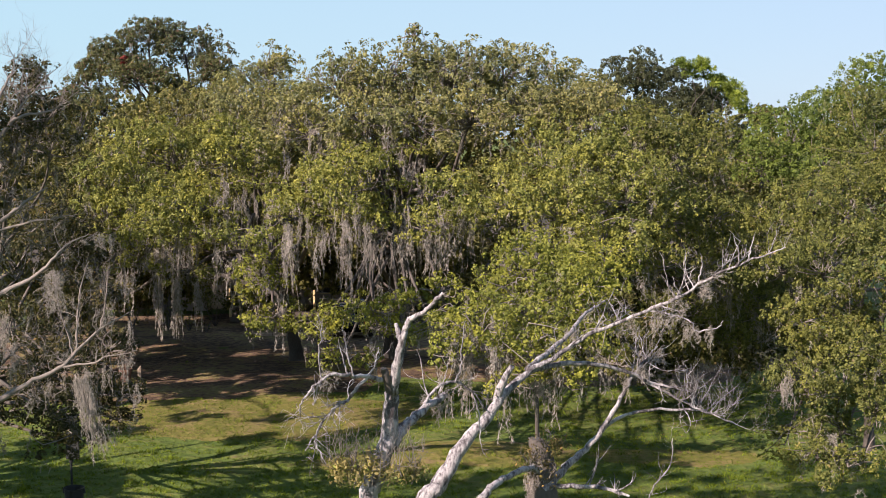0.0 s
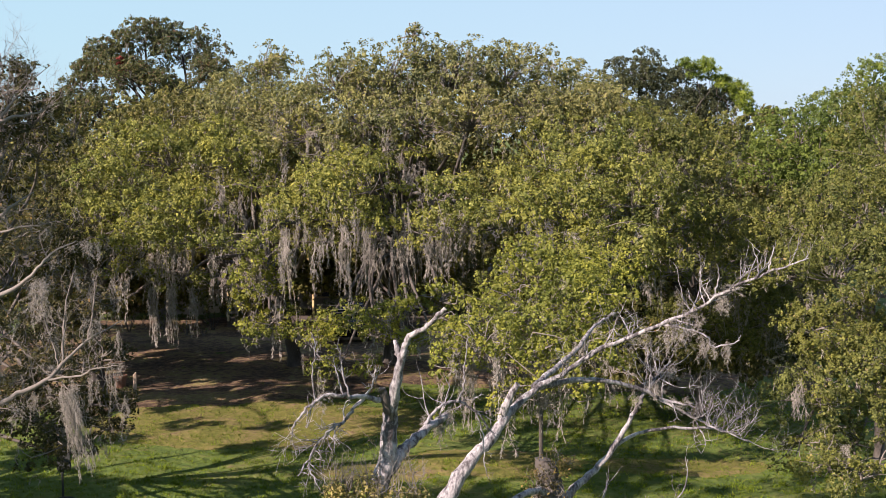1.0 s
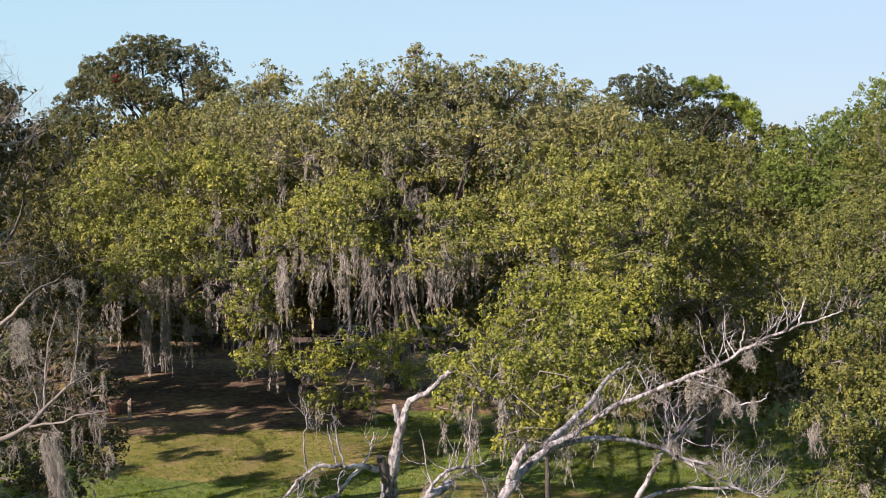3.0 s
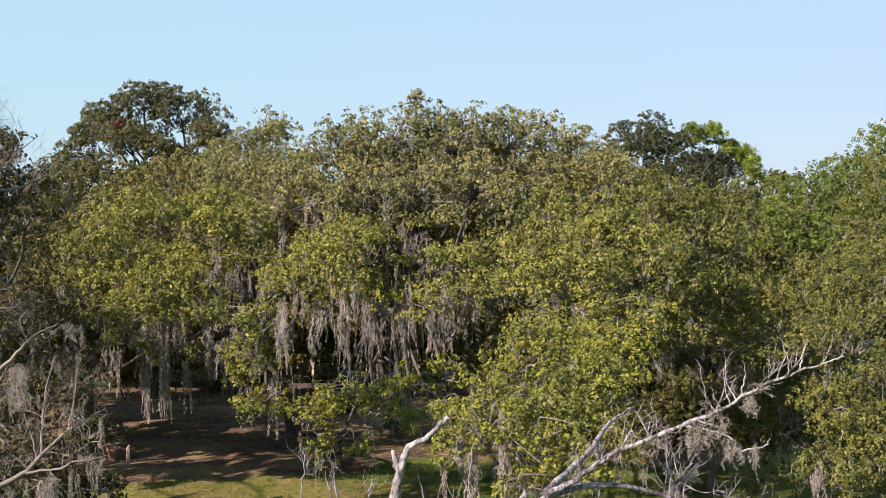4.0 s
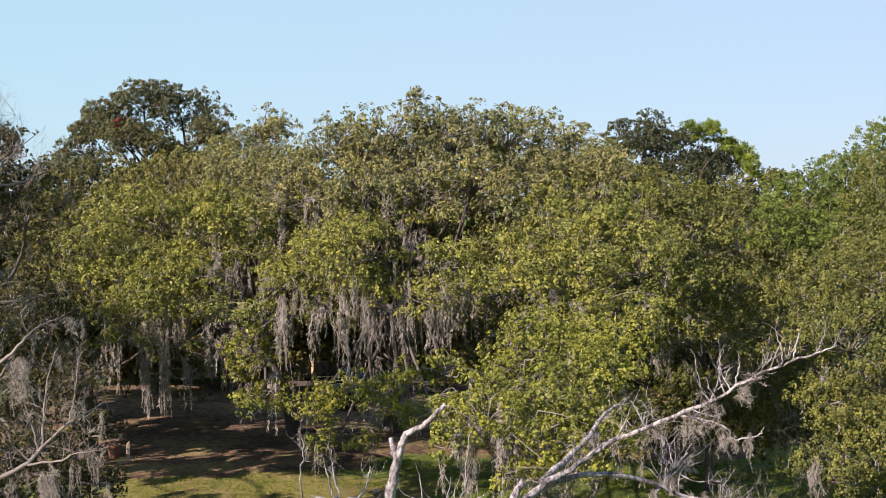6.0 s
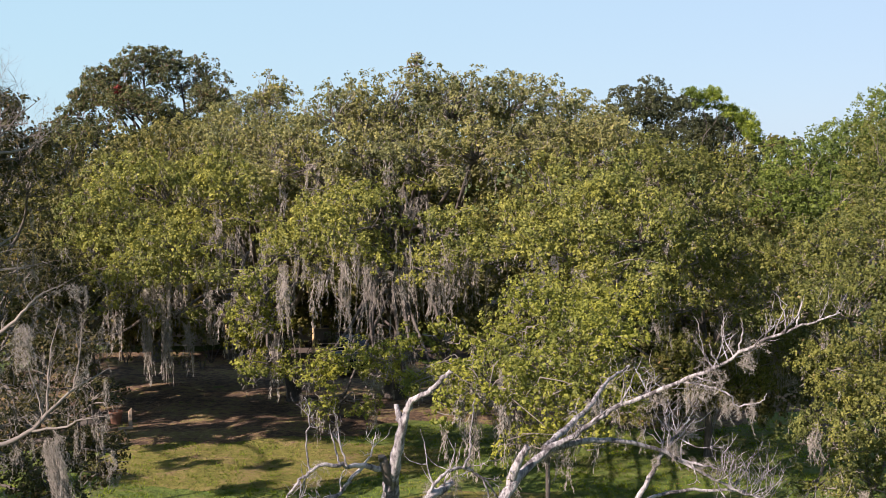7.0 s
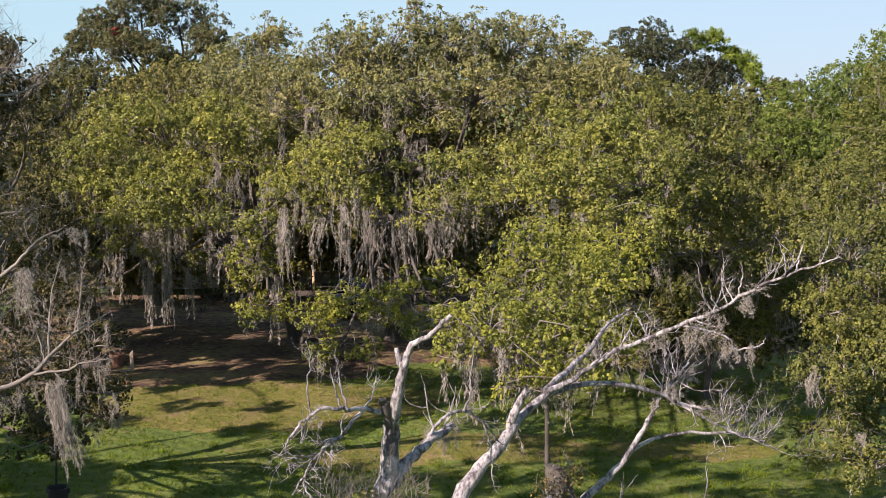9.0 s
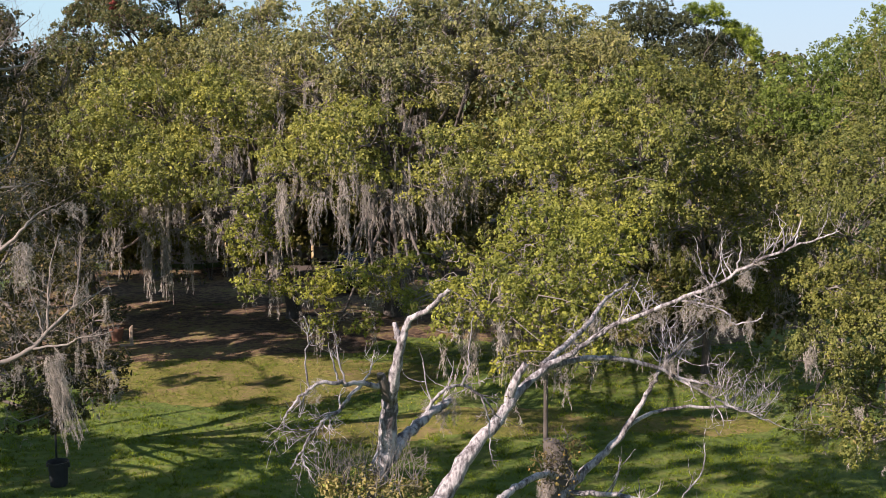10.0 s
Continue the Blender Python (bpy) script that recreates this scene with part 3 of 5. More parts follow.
BACK_ROW = [(-7.2, 72.0, 6.3, 4.89, 2.79), (-2.7, 72.0, 6.6, 4.89, 2.79), (2.2, 73.0, 6.5, 4.96, 2.83), (7.0, 72.0, 6.3, 4.89, 2.79), (-4.6, 72.0, 3.3, 4.89, 2.44),
            (0.6, 72.0, 3.3, 4.89, 2.44), (5.8, 72.0, 3.3, 4.89, 2.44)]
BACK_ROW_WEST = [(-23.3, 72.0, 6.6, 4.89, 2.79), (-18.8, 72.0, 6.6, 4.89, 2.79), (-14.3, 72.0, 6.6, 4.89, 2.79), (-10.4, 72.0, 6.3, 4.19, 2.79), (-21.5, 72.0, 3.3, 4.89, 2.44),
                 (-16.3, 72.0, 3.3, 4.89, 2.44), (-11.4, 72.0, 3.3, 4.19, 2.44)]
BACK_ROW_EAST = [(11.2, 72.0, 6.3, 4.89, 2.79), (16.1, 72.0, 6.9, 4.89, 2.79), (20.9, 72.0, 7.2, 4.89, 3.14), (25.1, 72.0, 7.9, 4.19, 3.14), (13.6, 72.0, 3.3, 4.89, 2.44),
                 (18.8, 72.0, 3.3, 4.89, 2.79), (24.0, 72.0, 3.3, 4.89, 2.79)]
# crown masses out of view on the left, added to shade the lawn
SHADE_LEFT = [(-17.5, 29.0, 8.0, 0.8, 0.4), (-19.5, 31.5, 6.5, 1.2, 0.6), (-15.0, 24.0, 5.5, 1.2, 0.6), (-12.5, 25.5, 4.5, 1.0, 0.5), (-22.0, 23.0, 8.5, 1.6, 0.9),
              (-18.5, 33.0, 5.0, 1.0, 0.5), (-18.4, 25.5, 6.0, 1.2, 0.6), (-20.0, 27.0, 6.5, 1.2, 0.6), (-17.5, 27.0, 5.5, 1.0, 0.6), (-21.0, 29.5, 6.5, 1.2, 0.7),
              (-19.5, 30.5, 5.5, 1.1, 0.6), (-17.6, 23.8, 6.0, 1.0, 0.6)]
# unseen crown masses added on the left to keep the mulch in shade
SHADE_LEFT_BACK = [(-17.0, 41.0, 8.0, 2.21, 1.32), (-19.5, 40.0, 9.0, 2.43, 1.51), (-21.0, 42.0, 7.0, 2.21, 1.32), (-18.0, 43.0, 6.0, 2.02, 1.11), (-16.5, 38.5, 5.5, 1.51, 0.92), (-15.5, 45.5, 3.8, 1.62, 0.81), (-17.0, 47.5, 5.0, 1.71, 0.92), (-19.5, 46.5, 6.8, 1.92, 1.01), (-22.0, 47.0, 8.5, 2.02, 1.21), (-14.8, 42.0, 3.2, 1.32, 0.7), (-15.2, 40.0, 5.0, 1.51, 0.7), (-15.0, 38.0, 7.0, 1.51, 0.81), (-16.0, 44.0, 5.5, 1.62, 0.81), (-17.0, 46.5, 7.2, 1.71, 0.92), (-16.5, 35.5, 9.0, 1.62, 0.92), (-18.5, 37.0, 10.2, 1.71, 1.01)]
# leafy crown beyond the left edge of view, added to shade the lawn
LEFT_SHADE_CROWN = [(-9.4, 25.0, 9.8, 0.73, 0.55), (-10.0, 25.0, 8.8, 0.73, 0.61), (-9.3, 24.0, 7.7, 0.64, 0.52), (-10.8, 26.0, 9.5, 0.76, 0.63), (-9.5, 26.0, 10.8, 0.57, 0.44),
              (-10.7, 25.0, 8.0, 0.73, 0.61)]
# unseen masses added near the shore to shade the left tree and lawn
SHADE_FRONT = [(-17.0, 18.0, 7.0, 2.0, 1.2), (-14.0, 17.0, 6.0, 1.6, 0.9), (-15.0, 20.5, 8.0, 1.8, 1.0), (-19.0, 21.0, 9.0, 1.2, 0.6), (-20.5, 25.0, 7.5, 1.1, 0.5),
               (-18.5, 23.0, 5.0, 1.6, 0.9), (-21.0, 18.0, 6.0, 2.0, 1.0), (-13.5, 22.0, 9.5, 1.4, 0.8), (-15.5, 17.5, 14.5, 1.2, 0.7), (-14.5, 19.5, 13.5, 1.2, 0.7),
               (-16.0, 15.5, 13.5, 1.2, 0.7), (-14.0, 18.0, 10.5, 1.5, 0.9), (-13.0, 17.0, 8.5, 1.4, 0.8)]
DEAD_LIMBS = {
    "trunk": [(-0.80, 13.60, 5.29, 0.114), (-0.71, 13.60, 5.62, 0.112), (-0.58, 13.60, 6.08, 0.096), (-0.56, 13.55, 6.46, 0.083), (-0.53, 13.50, 6.67, 0.066), (-0.43, 13.30, 7.13, 0.042), (-0.39, 13.25, 7.32, 0.034), (-0.31, 13.20, 7.43, 0.029), (-0.16, 13.10, 7.54, 0.024), (-0.03, 13.00, 7.68, 0.022), (0.02, 12.98, 7.72, 0.018)],
    "fork_stub": [(-0.42, 13.30, 7.14, 0.039), (-0.46, 13.35, 7.24, 0.033), (-0.49, 13.40, 7.34, 0.021)],
    "broken_stub": [(-0.57, 13.50, 6.59, 0.047), (-0.60, 13.42, 6.74, 0.042), (-0.63, 13.40, 6.85, 0.037)],
    "west_arm": [(-0.58, 13.50, 6.70, 0.035), (-0.80, 13.30, 6.78, 0.024), (-0.97, 13.10, 6.83, 0.020), (-1.13, 13.00, 6.87, 0.017), (-1.26, 12.95, 6.81, 0.015), (-1.38, 12.90, 6.70, 0.012), (-1.47, 12.90, 6.57, 0.009), (-1.48, 12.90, 6.48, 0.006)],
    "west_fork": [(-0.80, 13.30, 6.77, 0.020), (-0.93, 13.20, 6.65, 0.018), (-0.99, 13.20, 6.56, 0.017), (-1.12, 13.10, 6.49, 0.015), (-1.24, 13.10, 6.37, 0.012), (-1.34, 13.10, 6.21, 0.010), (-1.44, 13.00, 6.05, 0.006)],
    "west_drop": [(-1.24, 13.10, 6.37, 0.011), (-1.33, 13.20, 6.20, 0.009), (-1.35, 13.20, 6.07, 0.007), (-1.24, 13.20, 5.85, 0.005)],
    "sprout": [(-1.25, 12.95, 6.82, 0.010), (-1.28, 12.90, 7.08, 0.008), (-1.24, 12.85, 7.35, 0.006), (-1.28, 12.80, 7.52, 0.003)],
    "sprout_b": [(-0.99, 13.10, 6.84, 0.010), (-1.05, 13.10, 7.04, 0.008), (-1.08, 13.05, 7.23, 0.004)],
    "sprout_c": [(-0.93, 13.10, 6.83, 0.011), (-0.97, 13.10, 6.98, 0.009), (-1.01, 13.10, 7.14, 0.007), (-1.03, 13.10, 7.31, 0.003)],
    "sprout_d": [(-0.80, 13.30, 6.78, 0.011), (-0.72, 13.30, 6.91, 0.009), (-0.68, 13.30, 7.10, 0.004)],
    "pale_arch": [(-0.20, 13.95, 6.34, 0.020), (-0.04, 14.00, 6.52, 0.017), (0.15, 14.10, 6.56, 0.015), (0.35, 14.20, 6.42, 0.013), (0.49, 14.30, 6.22, 0.009), (0.57, 14.30, 6.11, 0.005)],
    "upright_twig": [(0.15, 14.10, 6.55, 0.012), (0.22, 14.10, 6.75, 0.010), (0.22, 14.15, 6.94, 0.008), (0.27, 14.20, 7.25, 0.004)],
    "hanging_twig": [(0.35, 14.20, 6.42, 0.010), (0.42, 14.20, 6.17, 0.008), (0.45, 14.20, 5.84, 0.006), (0.49, 14.20, 5.69, 0.003)],
    "drooping_twig": [(2.57, 15.40, 7.19, 0.013), (2.89, 15.30, 7.14, 0.011), (3.06, 15.20, 7.07, 0.010), (3.10, 15.20, 6.98, 0.009), (3.34, 15.10, 7.02, 0.008), (3.41, 15.10, 7.12, 0.003)],
    "spur": [(3.10, 15.10, 7.55, 0.012), (3.12, 15.10, 7.67, 0.010), (3.15, 15.10, 7.81, 0.008), (3.11, 15.10, 7.94, 0.003)],
    "spur_b": [(3.50, 14.80, 7.82, 0.011), (3.51, 14.80, 7.97, 0.008), (3.44, 14.80, 8.17, 0.003)],
    "spur_c": [(3.62, 14.80, 7.86, 0.011), (3.65, 14.80, 8.00, 0.008), (3.68, 14.80, 8.16, 0.003)],
    "arm": [(-0.55, 13.60, 5.94, 0.066), (-0.46, 13.70, 6.08, 0.061), (-0.36, 13.80, 6.17, 0.056), (-0.20, 13.95, 6.29, 0.048), (-0.06, 14.10, 6.35, 0.044), (0.04, 14.20, 6.39, 0.040)],
    "leaning_trunk": [(-0.27, 14.60, 4.85, 0.109), (-0.04, 14.70, 5.19, 0.099), (0.17, 14.80, 5.52, 0.084), (0.37, 14.90, 5.78, 0.071), (0.59, 15.00, 6.00, 0.062), (0.75, 15.10, 6.21, 0.053), (1.09, 15.30, 6.46, 0.040), (1.39, 15.40, 6.60, 0.032), (1.81, 15.50, 6.87, 0.026), (2.14, 15.50, 7.00, 0.023), (2.53, 15.40, 7.19, 0.022), (2.93, 15.20, 7.41, 0.018), (3.23, 15.00, 7.66, 0.016), (3.53, 14.80, 7.83, 0.014), (3.82, 14.60, 7.98, 0.010), (4.00, 14.55, 8.06, 0.005)],
    "upper_branch": [(1.05, 15.30, 6.48, 0.039), (1.34, 15.80, 6.60, 0.035), (1.65, 16.30, 6.74, 0.030), (1.88, 16.70, 6.93, 0.024), (2.08, 17.00, 7.01, 0.017), (2.25, 17.20, 7.07, 0.013)],
    "stub": [(0.67, 15.10, 6.12, 0.054), (0.74, 15.00, 6.40, 0.043), (0.85, 15.00, 6.57, 0.034)],
    "arching_branch": [(1.05, 15.30, 6.45, 0.041), (1.44, 15.50, 6.50, 0.034), (1.88, 15.70, 6.47, 0.029), (2.34, 15.90, 6.34, 0.023), (2.62, 16.00, 6.20, 0.020), (2.88, 16.00, 6.12, 0.015), (3.18, 16.00, 6.08, 0.008)],
    "arching_fork": [(2.62, 16.00, 6.20, 0.018), (2.88, 16.00, 6.05, 0.016), (3.15, 16.00, 5.91, 0.014), (3.37, 16.00, 5.80, 0.012), (3.67, 16.00, 5.73, 0.006)],
    "lower_branch": [(1.31, 15.80, 4.81, 0.075), (1.59, 15.90, 5.07, 0.054), (1.82, 16.00, 5.26, 0.044), (2.03, 16.00, 5.49, 0.037), (2.32, 16.00, 5.98, 0.027), (2.45, 16.00, 6.23, 0.023), (2.63, 16.10, 6.44, 0.017), (2.81, 16.20, 6.61, 0.008)],
    "lower_fork": [(1.94, 16.00, 5.39, 0.030), (2.26, 16.10, 5.66, 0.024), (2.63, 16.20, 5.75, 0.020), (3.02, 16.20, 5.77, 0.018), (3.37, 16.20, 5.77, 0.014), (3.59, 16.20, 5.69, 0.010), (3.93, 16.20, 5.54, 0.004)],
    "ground_branch": [(0.28, 14.80, 4.46, 0.050), (0.38, 14.80, 4.84, 0.050), (0.55, 14.90, 5.06, 0.050), (0.75, 15.20, 5.12, 0.040), (1.09, 15.60, 5.15, 0.040), (1.27, 15.80, 5.05, 0.050)],
    "ground_fork": [(1.31, 15.80, 4.85, 0.035), (1.74, 15.70, 4.89, 0.030), (2.04, 15.50, 4.92, 0.025), (2.35, 15.40, 4.85, 0.015)],
    "dry_shoot": [(2.58, 15.40, 4.62, 0.010), (2.61, 15.30, 4.95, 0.009), (2.83, 15.30, 5.28, 0.008), (2.86, 15.30, 5.61, 0.004)],
    "snag": [(1.22, 15.90, 4.23, 0.224), (1.28, 15.90, 4.78, 0.196), (1.31, 15.90, 5.19, 0.154), (1.21, 15.90, 5.46, 0.098)],
}
LEFT_LIMBS = {
    "lower_limb": [(-7.97, 20.00, 4.74, 0.072), (-7.21, 20.20, 5.05, 0.052), (-6.68, 20.30, 5.34, 0.040), (-6.27, 20.40, 5.53, 0.034), (-6.03, 20.50, 5.78, 0.028), (-5.65, 20.70, 6.14, 0.019), (-5.19, 21.00, 6.40, 0.006)],
    "lower_fork": [(-6.22, 20.40, 5.54, 0.021), (-5.68, 20.30, 5.63, 0.016), (-5.48, 20.20, 5.75, 0.013), (-5.21, 20.20, 5.78, 0.008), (-4.96, 20.20, 5.85, 0.004)],
    "rising_twig": [(-6.03, 20.50, 5.78, 0.020), (-6.02, 20.60, 6.33, 0.016), (-5.97, 20.70, 6.89, 0.011), (-5.86, 20.80, 7.25, 0.005)],
    "rising_fork": [(-5.68, 20.70, 6.12, 0.018), (-5.59, 20.70, 6.54, 0.014), (-5.56, 20.80, 7.06, 0.006)],
    "rising_spray": [(-6.10, 20.50, 5.71, 0.016), (-6.11, 20.50, 5.88, 0.014), (-6.27, 20.50, 6.44, 0.010), (-6.35, 20.50, 6.78, 0.005)],
    "upper_limb": [(-8.30, 21.00, 6.30, 0.064), (-7.50, 21.20, 6.65, 0.048), (-6.95, 21.30, 6.93, 0.032), (-6.63, 21.30, 7.22, 0.024), (-6.38, 21.40, 7.48, 0.018), (-6.02, 21.40, 7.66, 0.006)],
    "side_limb": [(-8.35, 22.00, 7.45, 0.050), (-7.56, 22.00, 7.94, 0.035), (-7.24, 22.00, 8.21, 0.025), (-6.89, 22.00, 8.42, 0.010)],
    "level_limb": [(-8.15, 22.00, 7.55, 0.030), (-7.33, 22.00, 7.79, 0.022), (-6.83, 22.00, 7.87, 0.016), (-6.51, 22.00, 7.94, 0.006)],
    "crown_limb": [(-9.50, 24.00, 8.35, 0.100), (-8.91, 24.20, 8.99, 0.070), (-8.54, 24.40, 9.29, 0.055), (-8.33, 24.50, 9.59, 0.045), (-8.05, 24.50, 9.71, 0.030), (-7.58, 24.50, 9.79, 0.020), (-7.24, 24.50, 9.98, 0.006)],
    "crown_fork": [(-8.36, 24.50, 9.56, 0.035), (-8.16, 24.60, 9.91, 0.025), (-7.91, 24.70, 10.22, 0.015), (-7.64, 24.80, 10.58, 0.005)],
    "crown_arm": [(-8.80, 24.20, 9.05, 0.050), (-8.66, 24.50, 9.86, 0.035), (-8.41, 24.80, 10.53, 0.020), (-8.41, 25.00, 10.92, 0.006)],
}
LEFT_LEAVES = [(-8.6, 26.0, 10.0, 0.69, 0.57), (-8.6, 25.0, 9.1, 0.67, 0.61), (-8.1, 26.0, 9.4, 0.44, 0.50), (-8.1, 24.0, 8.1, 0.58, 0.52), (-7.0, 23.0, 7.5, 0.50, 0.39),
               (-7.7, 22.5, 7.3, 0.49, 0.44), (-7.4, 22.5, 6.5, 0.55, 0.44), (-6.9, 22.0, 5.7, 0.48, 0.43), (-7.4, 21.5, 5.6, 0.47, 0.47), (-6.6, 23.0, 6.8, 0.50, 0.45),
               (-6.1, 23.0, 6.4, 0.50, 0.45), (-8.1, 25.0, 8.6, 0.73, 0.49)]
LEFT_BACK = [(-8.44, 25.5, 10.24, 0.67, 0.55), (-8.0, 25.5, 9.63, 0.61, 0.61), (-8.44, 25.0, 9.37, 0.6, 0.6), (-9.3, 29.5, 3.1, 0.86, 0.64), (-9.0, 30.0, 3.9, 0.87, 0.61),
             (-7.8, 29.5, 3.3, 0.6, 0.46), (-8.61, 26.3, 9.8, 0.76, 0.64), (-8.96, 26.3, 8.76, 0.76, 0.64), (-8.44, 27.2, 9.02, 0.59, 0.65), (-8.7, 27.2, 10.58, 0.52, 0.39),
             (-10.7, 32.0, 5.8, 1.24, 0.93), (-9.8, 33.0, 4.5, 1.28, 0.96), (-10.6, 31.0, 4.2, 1.05, 0.9), (-9.0, 34.0, 3.8, 0.82, 0.74), (-9.9, 30.0, 3.2, 0.87, 0.58),
             (-8.2, 29.0, 3.0, 0.77, 0.49), (-7.5, 29.0, 2.6, 0.56, 0.39), (-10.1, 29.0, 2.7, 0.84, 0.56), (-10.2, 34.0, 6.1, 1.48, 0.99), (-10.7, 33.0, 6.9, 1.28, 0.96)]
LEFT_TRESSES = [(-5.89, 20.20, 5.41, 1.58, 1.15, 34),
                (-6.58, 21.20, 7.04, 0.90, 1.6, 8),
                (-7.23, 20.60, 6.35, 1.20, 1.4, 8),
                (-7.03, 20.60, 5.98, 0.93, 1.1, 5),
                (-5.66, 21.40, 7.65, 0.48, 1.6, 5),
                (-5.15, 20.20, 5.67, 1.18, 0.8, 4),
                (-4.99, 20.20, 5.21, 0.82, 0.7, 3),
                (-5.47, 20.30, 5.65, 0.73, 0.9, 5),
                (-6.65, 20.20, 5.21, 0.45, 1.2, 5),
                (-5.23, 20.70, 6.34, 0.74, 0.8, 4),
                (-6.37, 20.20, 5.39, 0.64, 1.0, 5),
                (-5.88, 21.50, 7.49, 0.48, 1.2, 3)]
CURTAINS = [(-4.6, 0.6, 43.0, 5.6, 34, 1.6),
            (-9.6, -5.2, 44.0, 5.4, 34, 1.6),
            (-4.3, -2.1, 33.3, 6.7, 34, 1.65),
            (-2.8, 0.3, 33.6, 6.5, 40, 1.74),
            (-4.1, -0.0, 35.0, 6.0, 30, 1.41),
            (-1.6, -0.0, 35.5, 8.5, 12, 1.12),
            (-6.8, -4.7, 36.0, 7.5, 22, 1.46),
            (-9.9, -6.4, 37.0, 5.8, 36, 1.50),
            (-9.5, -6.9, 39.0, 5.4, 20, 1.40),
            (-4.0, -2.3, 36.5, 9.1, 12, 0.98),
            (2.7, 4.1, 31.5, 6.6, 12, 0.85),
            (5.2, 8.4, 36.0, 5.1, 34, 1.21),
            (6.4, 10.4, 38.5, 3.7, 30, 1.38),
            (0.3, 2.1, 40.0, 5.9, 16, 1.26),
            (1.2, 2.6, 24.8, 4.9, 20, 1.2),
            (0.1, 1.3, 24.2, 5.1, 26, 1.15)]
# more low fill, coloured dark to deepen the shade
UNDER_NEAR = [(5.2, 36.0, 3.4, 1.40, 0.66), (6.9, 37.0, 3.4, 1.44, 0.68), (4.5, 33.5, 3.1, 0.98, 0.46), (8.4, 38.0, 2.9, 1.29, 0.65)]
# unseen masses set sunward of the lawn, so that bands of shadow fall
SHADE_BAND = [(-19.5, 22.2, 7.2, 0.9, 0.41), (-19.1, 21.5, 7.8, 0.8, 0.36), (-18.9, 21.4, 8.3, 0.75, 0.34), (-18.7, 21.4, 8.9, 0.6, 0.27), (-18.1, 21.8, 9.1, 0.5, 0.23),
              (-17.5, 22.0, 9.4, 0.42, 0.19), (-18.9, 26.3, 6.1, 0.8, 0.36), (-17.9, 28.6, 5.5, 0.7, 0.32), (-19.7, 24.2, 6.7, 0.8, 0.36), (-13.8, 17.5, 11.1, 0.5, 0.23),
              (-14.4, 18.4, 11.1, 0.4, 0.18)]
LEFT_LOW = [(-8.9, 29.0, 2.2, 0.90, 0.60), (-8.2, 27.5, 4.2, 0.80, 0.60), (-9.6, 28.0, 5.0, 0.90, 0.70), (-7.6, 28.5, 4.4, 0.70, 0.60), (-8.4, 27.0, 3.2, 1.10, 0.80), (-7.9, 28.0, 3.5, 0.81, 0.61), (-9.1, 28.0, 4.0, 0.81, 0.68), (-7.3, 28.5, 3.3, 0.62, 0.55), (-7.8, 26.5, 2.9, 0.77, 0.51)]
# further unseen masses, aimed along the sun at the mulch and worn turf
SHADE_MULCH = [(-18.6, 37.6, 8.3, 0.8, 0.36), (-17.6, 34.5, 8.9, 0.7, 0.32), (-17.3, 35.2, 9.4, 0.8, 0.36), (-19.1, 41.3, 8.9, 0.8, 0.36), (-18.9, 38.8, 10.0, 0.8, 0.36),
               (-18.8, 34.7, 8.3, 0.6, 0.27), (-19.6, 31.8, 8.2, 1.1, 0.35), (-18.3, 30.4, 9.0, 0.9, 0.3)]
# small unseen masses added to break up the light on the right lawn
SHADE_DAPPLE = [(-14.3, 18.3, 13.3, 0.45, 0.2), (-13.4, 23.3, 12.2, 0.35, 0.16), (-13.7, 19.8, 11.6, 0.35, 0.16), (-14.3, 16.1, 13.3, 0.4, 0.18), (-14.0, 21.2, 10.0, 0.35, 0.16),
                (-13.5, 16.5, 13.9, 0.4, 0.18), (-12.6, 15.2, 14.0, 0.35, 0.2), (-11.8, 17.8, 13.6, 0.35, 0.2), (-13.6, 19.5, 13.9, 0.4, 0.2), (-12.8, 20.9, 14.4, 0.4, 0.18),
                (-15.2, 15.4, 14.2, 0.42, 0.2), (-14.6, 17.6, 13.6, 0.38, 0.2), (-13.1, 14.6, 14.4, 0.36, 0.18), (-12.2, 18.6, 13.2, 0.4, 0.2), (-14.9, 13.4, 14.6, 0.4, 0.2),
                (-11.9, 16.7, 13.4, 0.3, 0.16), (-16.2, 17.0, 13.0, 0.45, 0.2)]
OAK_YOUNG_EAST = [(-0.8, 31.0, 5.0, 0.83, 0.60), (-0.2, 30.0, 4.6, 0.73, 0.55), (-1.7, 32.0, 4.6, 0.70, 0.56), (-0.0, 30.5, 5.4, 0.56, 0.53), (-0.9, 30.5, 4.3, 0.67, 0.41)]


# ---- ground ----
def sheet(name, material, xs, ys, height, kind="structure", label="", category=""):
    g = Geo()
    gx, gy = np.meshgrid(xs, ys)
    gz = height(gx, gy)
    n, m = gx.shape
    idx = np.arange(n * m).reshape(n, m)
    g.add(np.stack([gx, gy, gz], -1).reshape(-1, 3), np.stack([idx[:-1, :-1], idx[:-1, 1:], idx[1:, 1:], idx[1:, :-1]], -1).reshape(-1, 4))
    return tagged(new(name, g.mesh(name, material, True)), label, category, "", kind)


def swell(x, y):
    return 0.05 * np.sin(x * 0.5 + 1.0) * np.sin(y * 0.37) + 0.03 * np.sin(x * 1.3 + y * 0.9)


def steps_out(near, far):
    a = np.linspace(-near, near, 121)
    b = np.geomspace(near + 1, far, 24)
    return np.concatenate([-b[::-1], a, b])


sheet("ground", LAWN, steps_out(24, 1500), steps_out(24, 1500) + 44, swell, label="green lawn with worn and shaded patches", category="lawn")


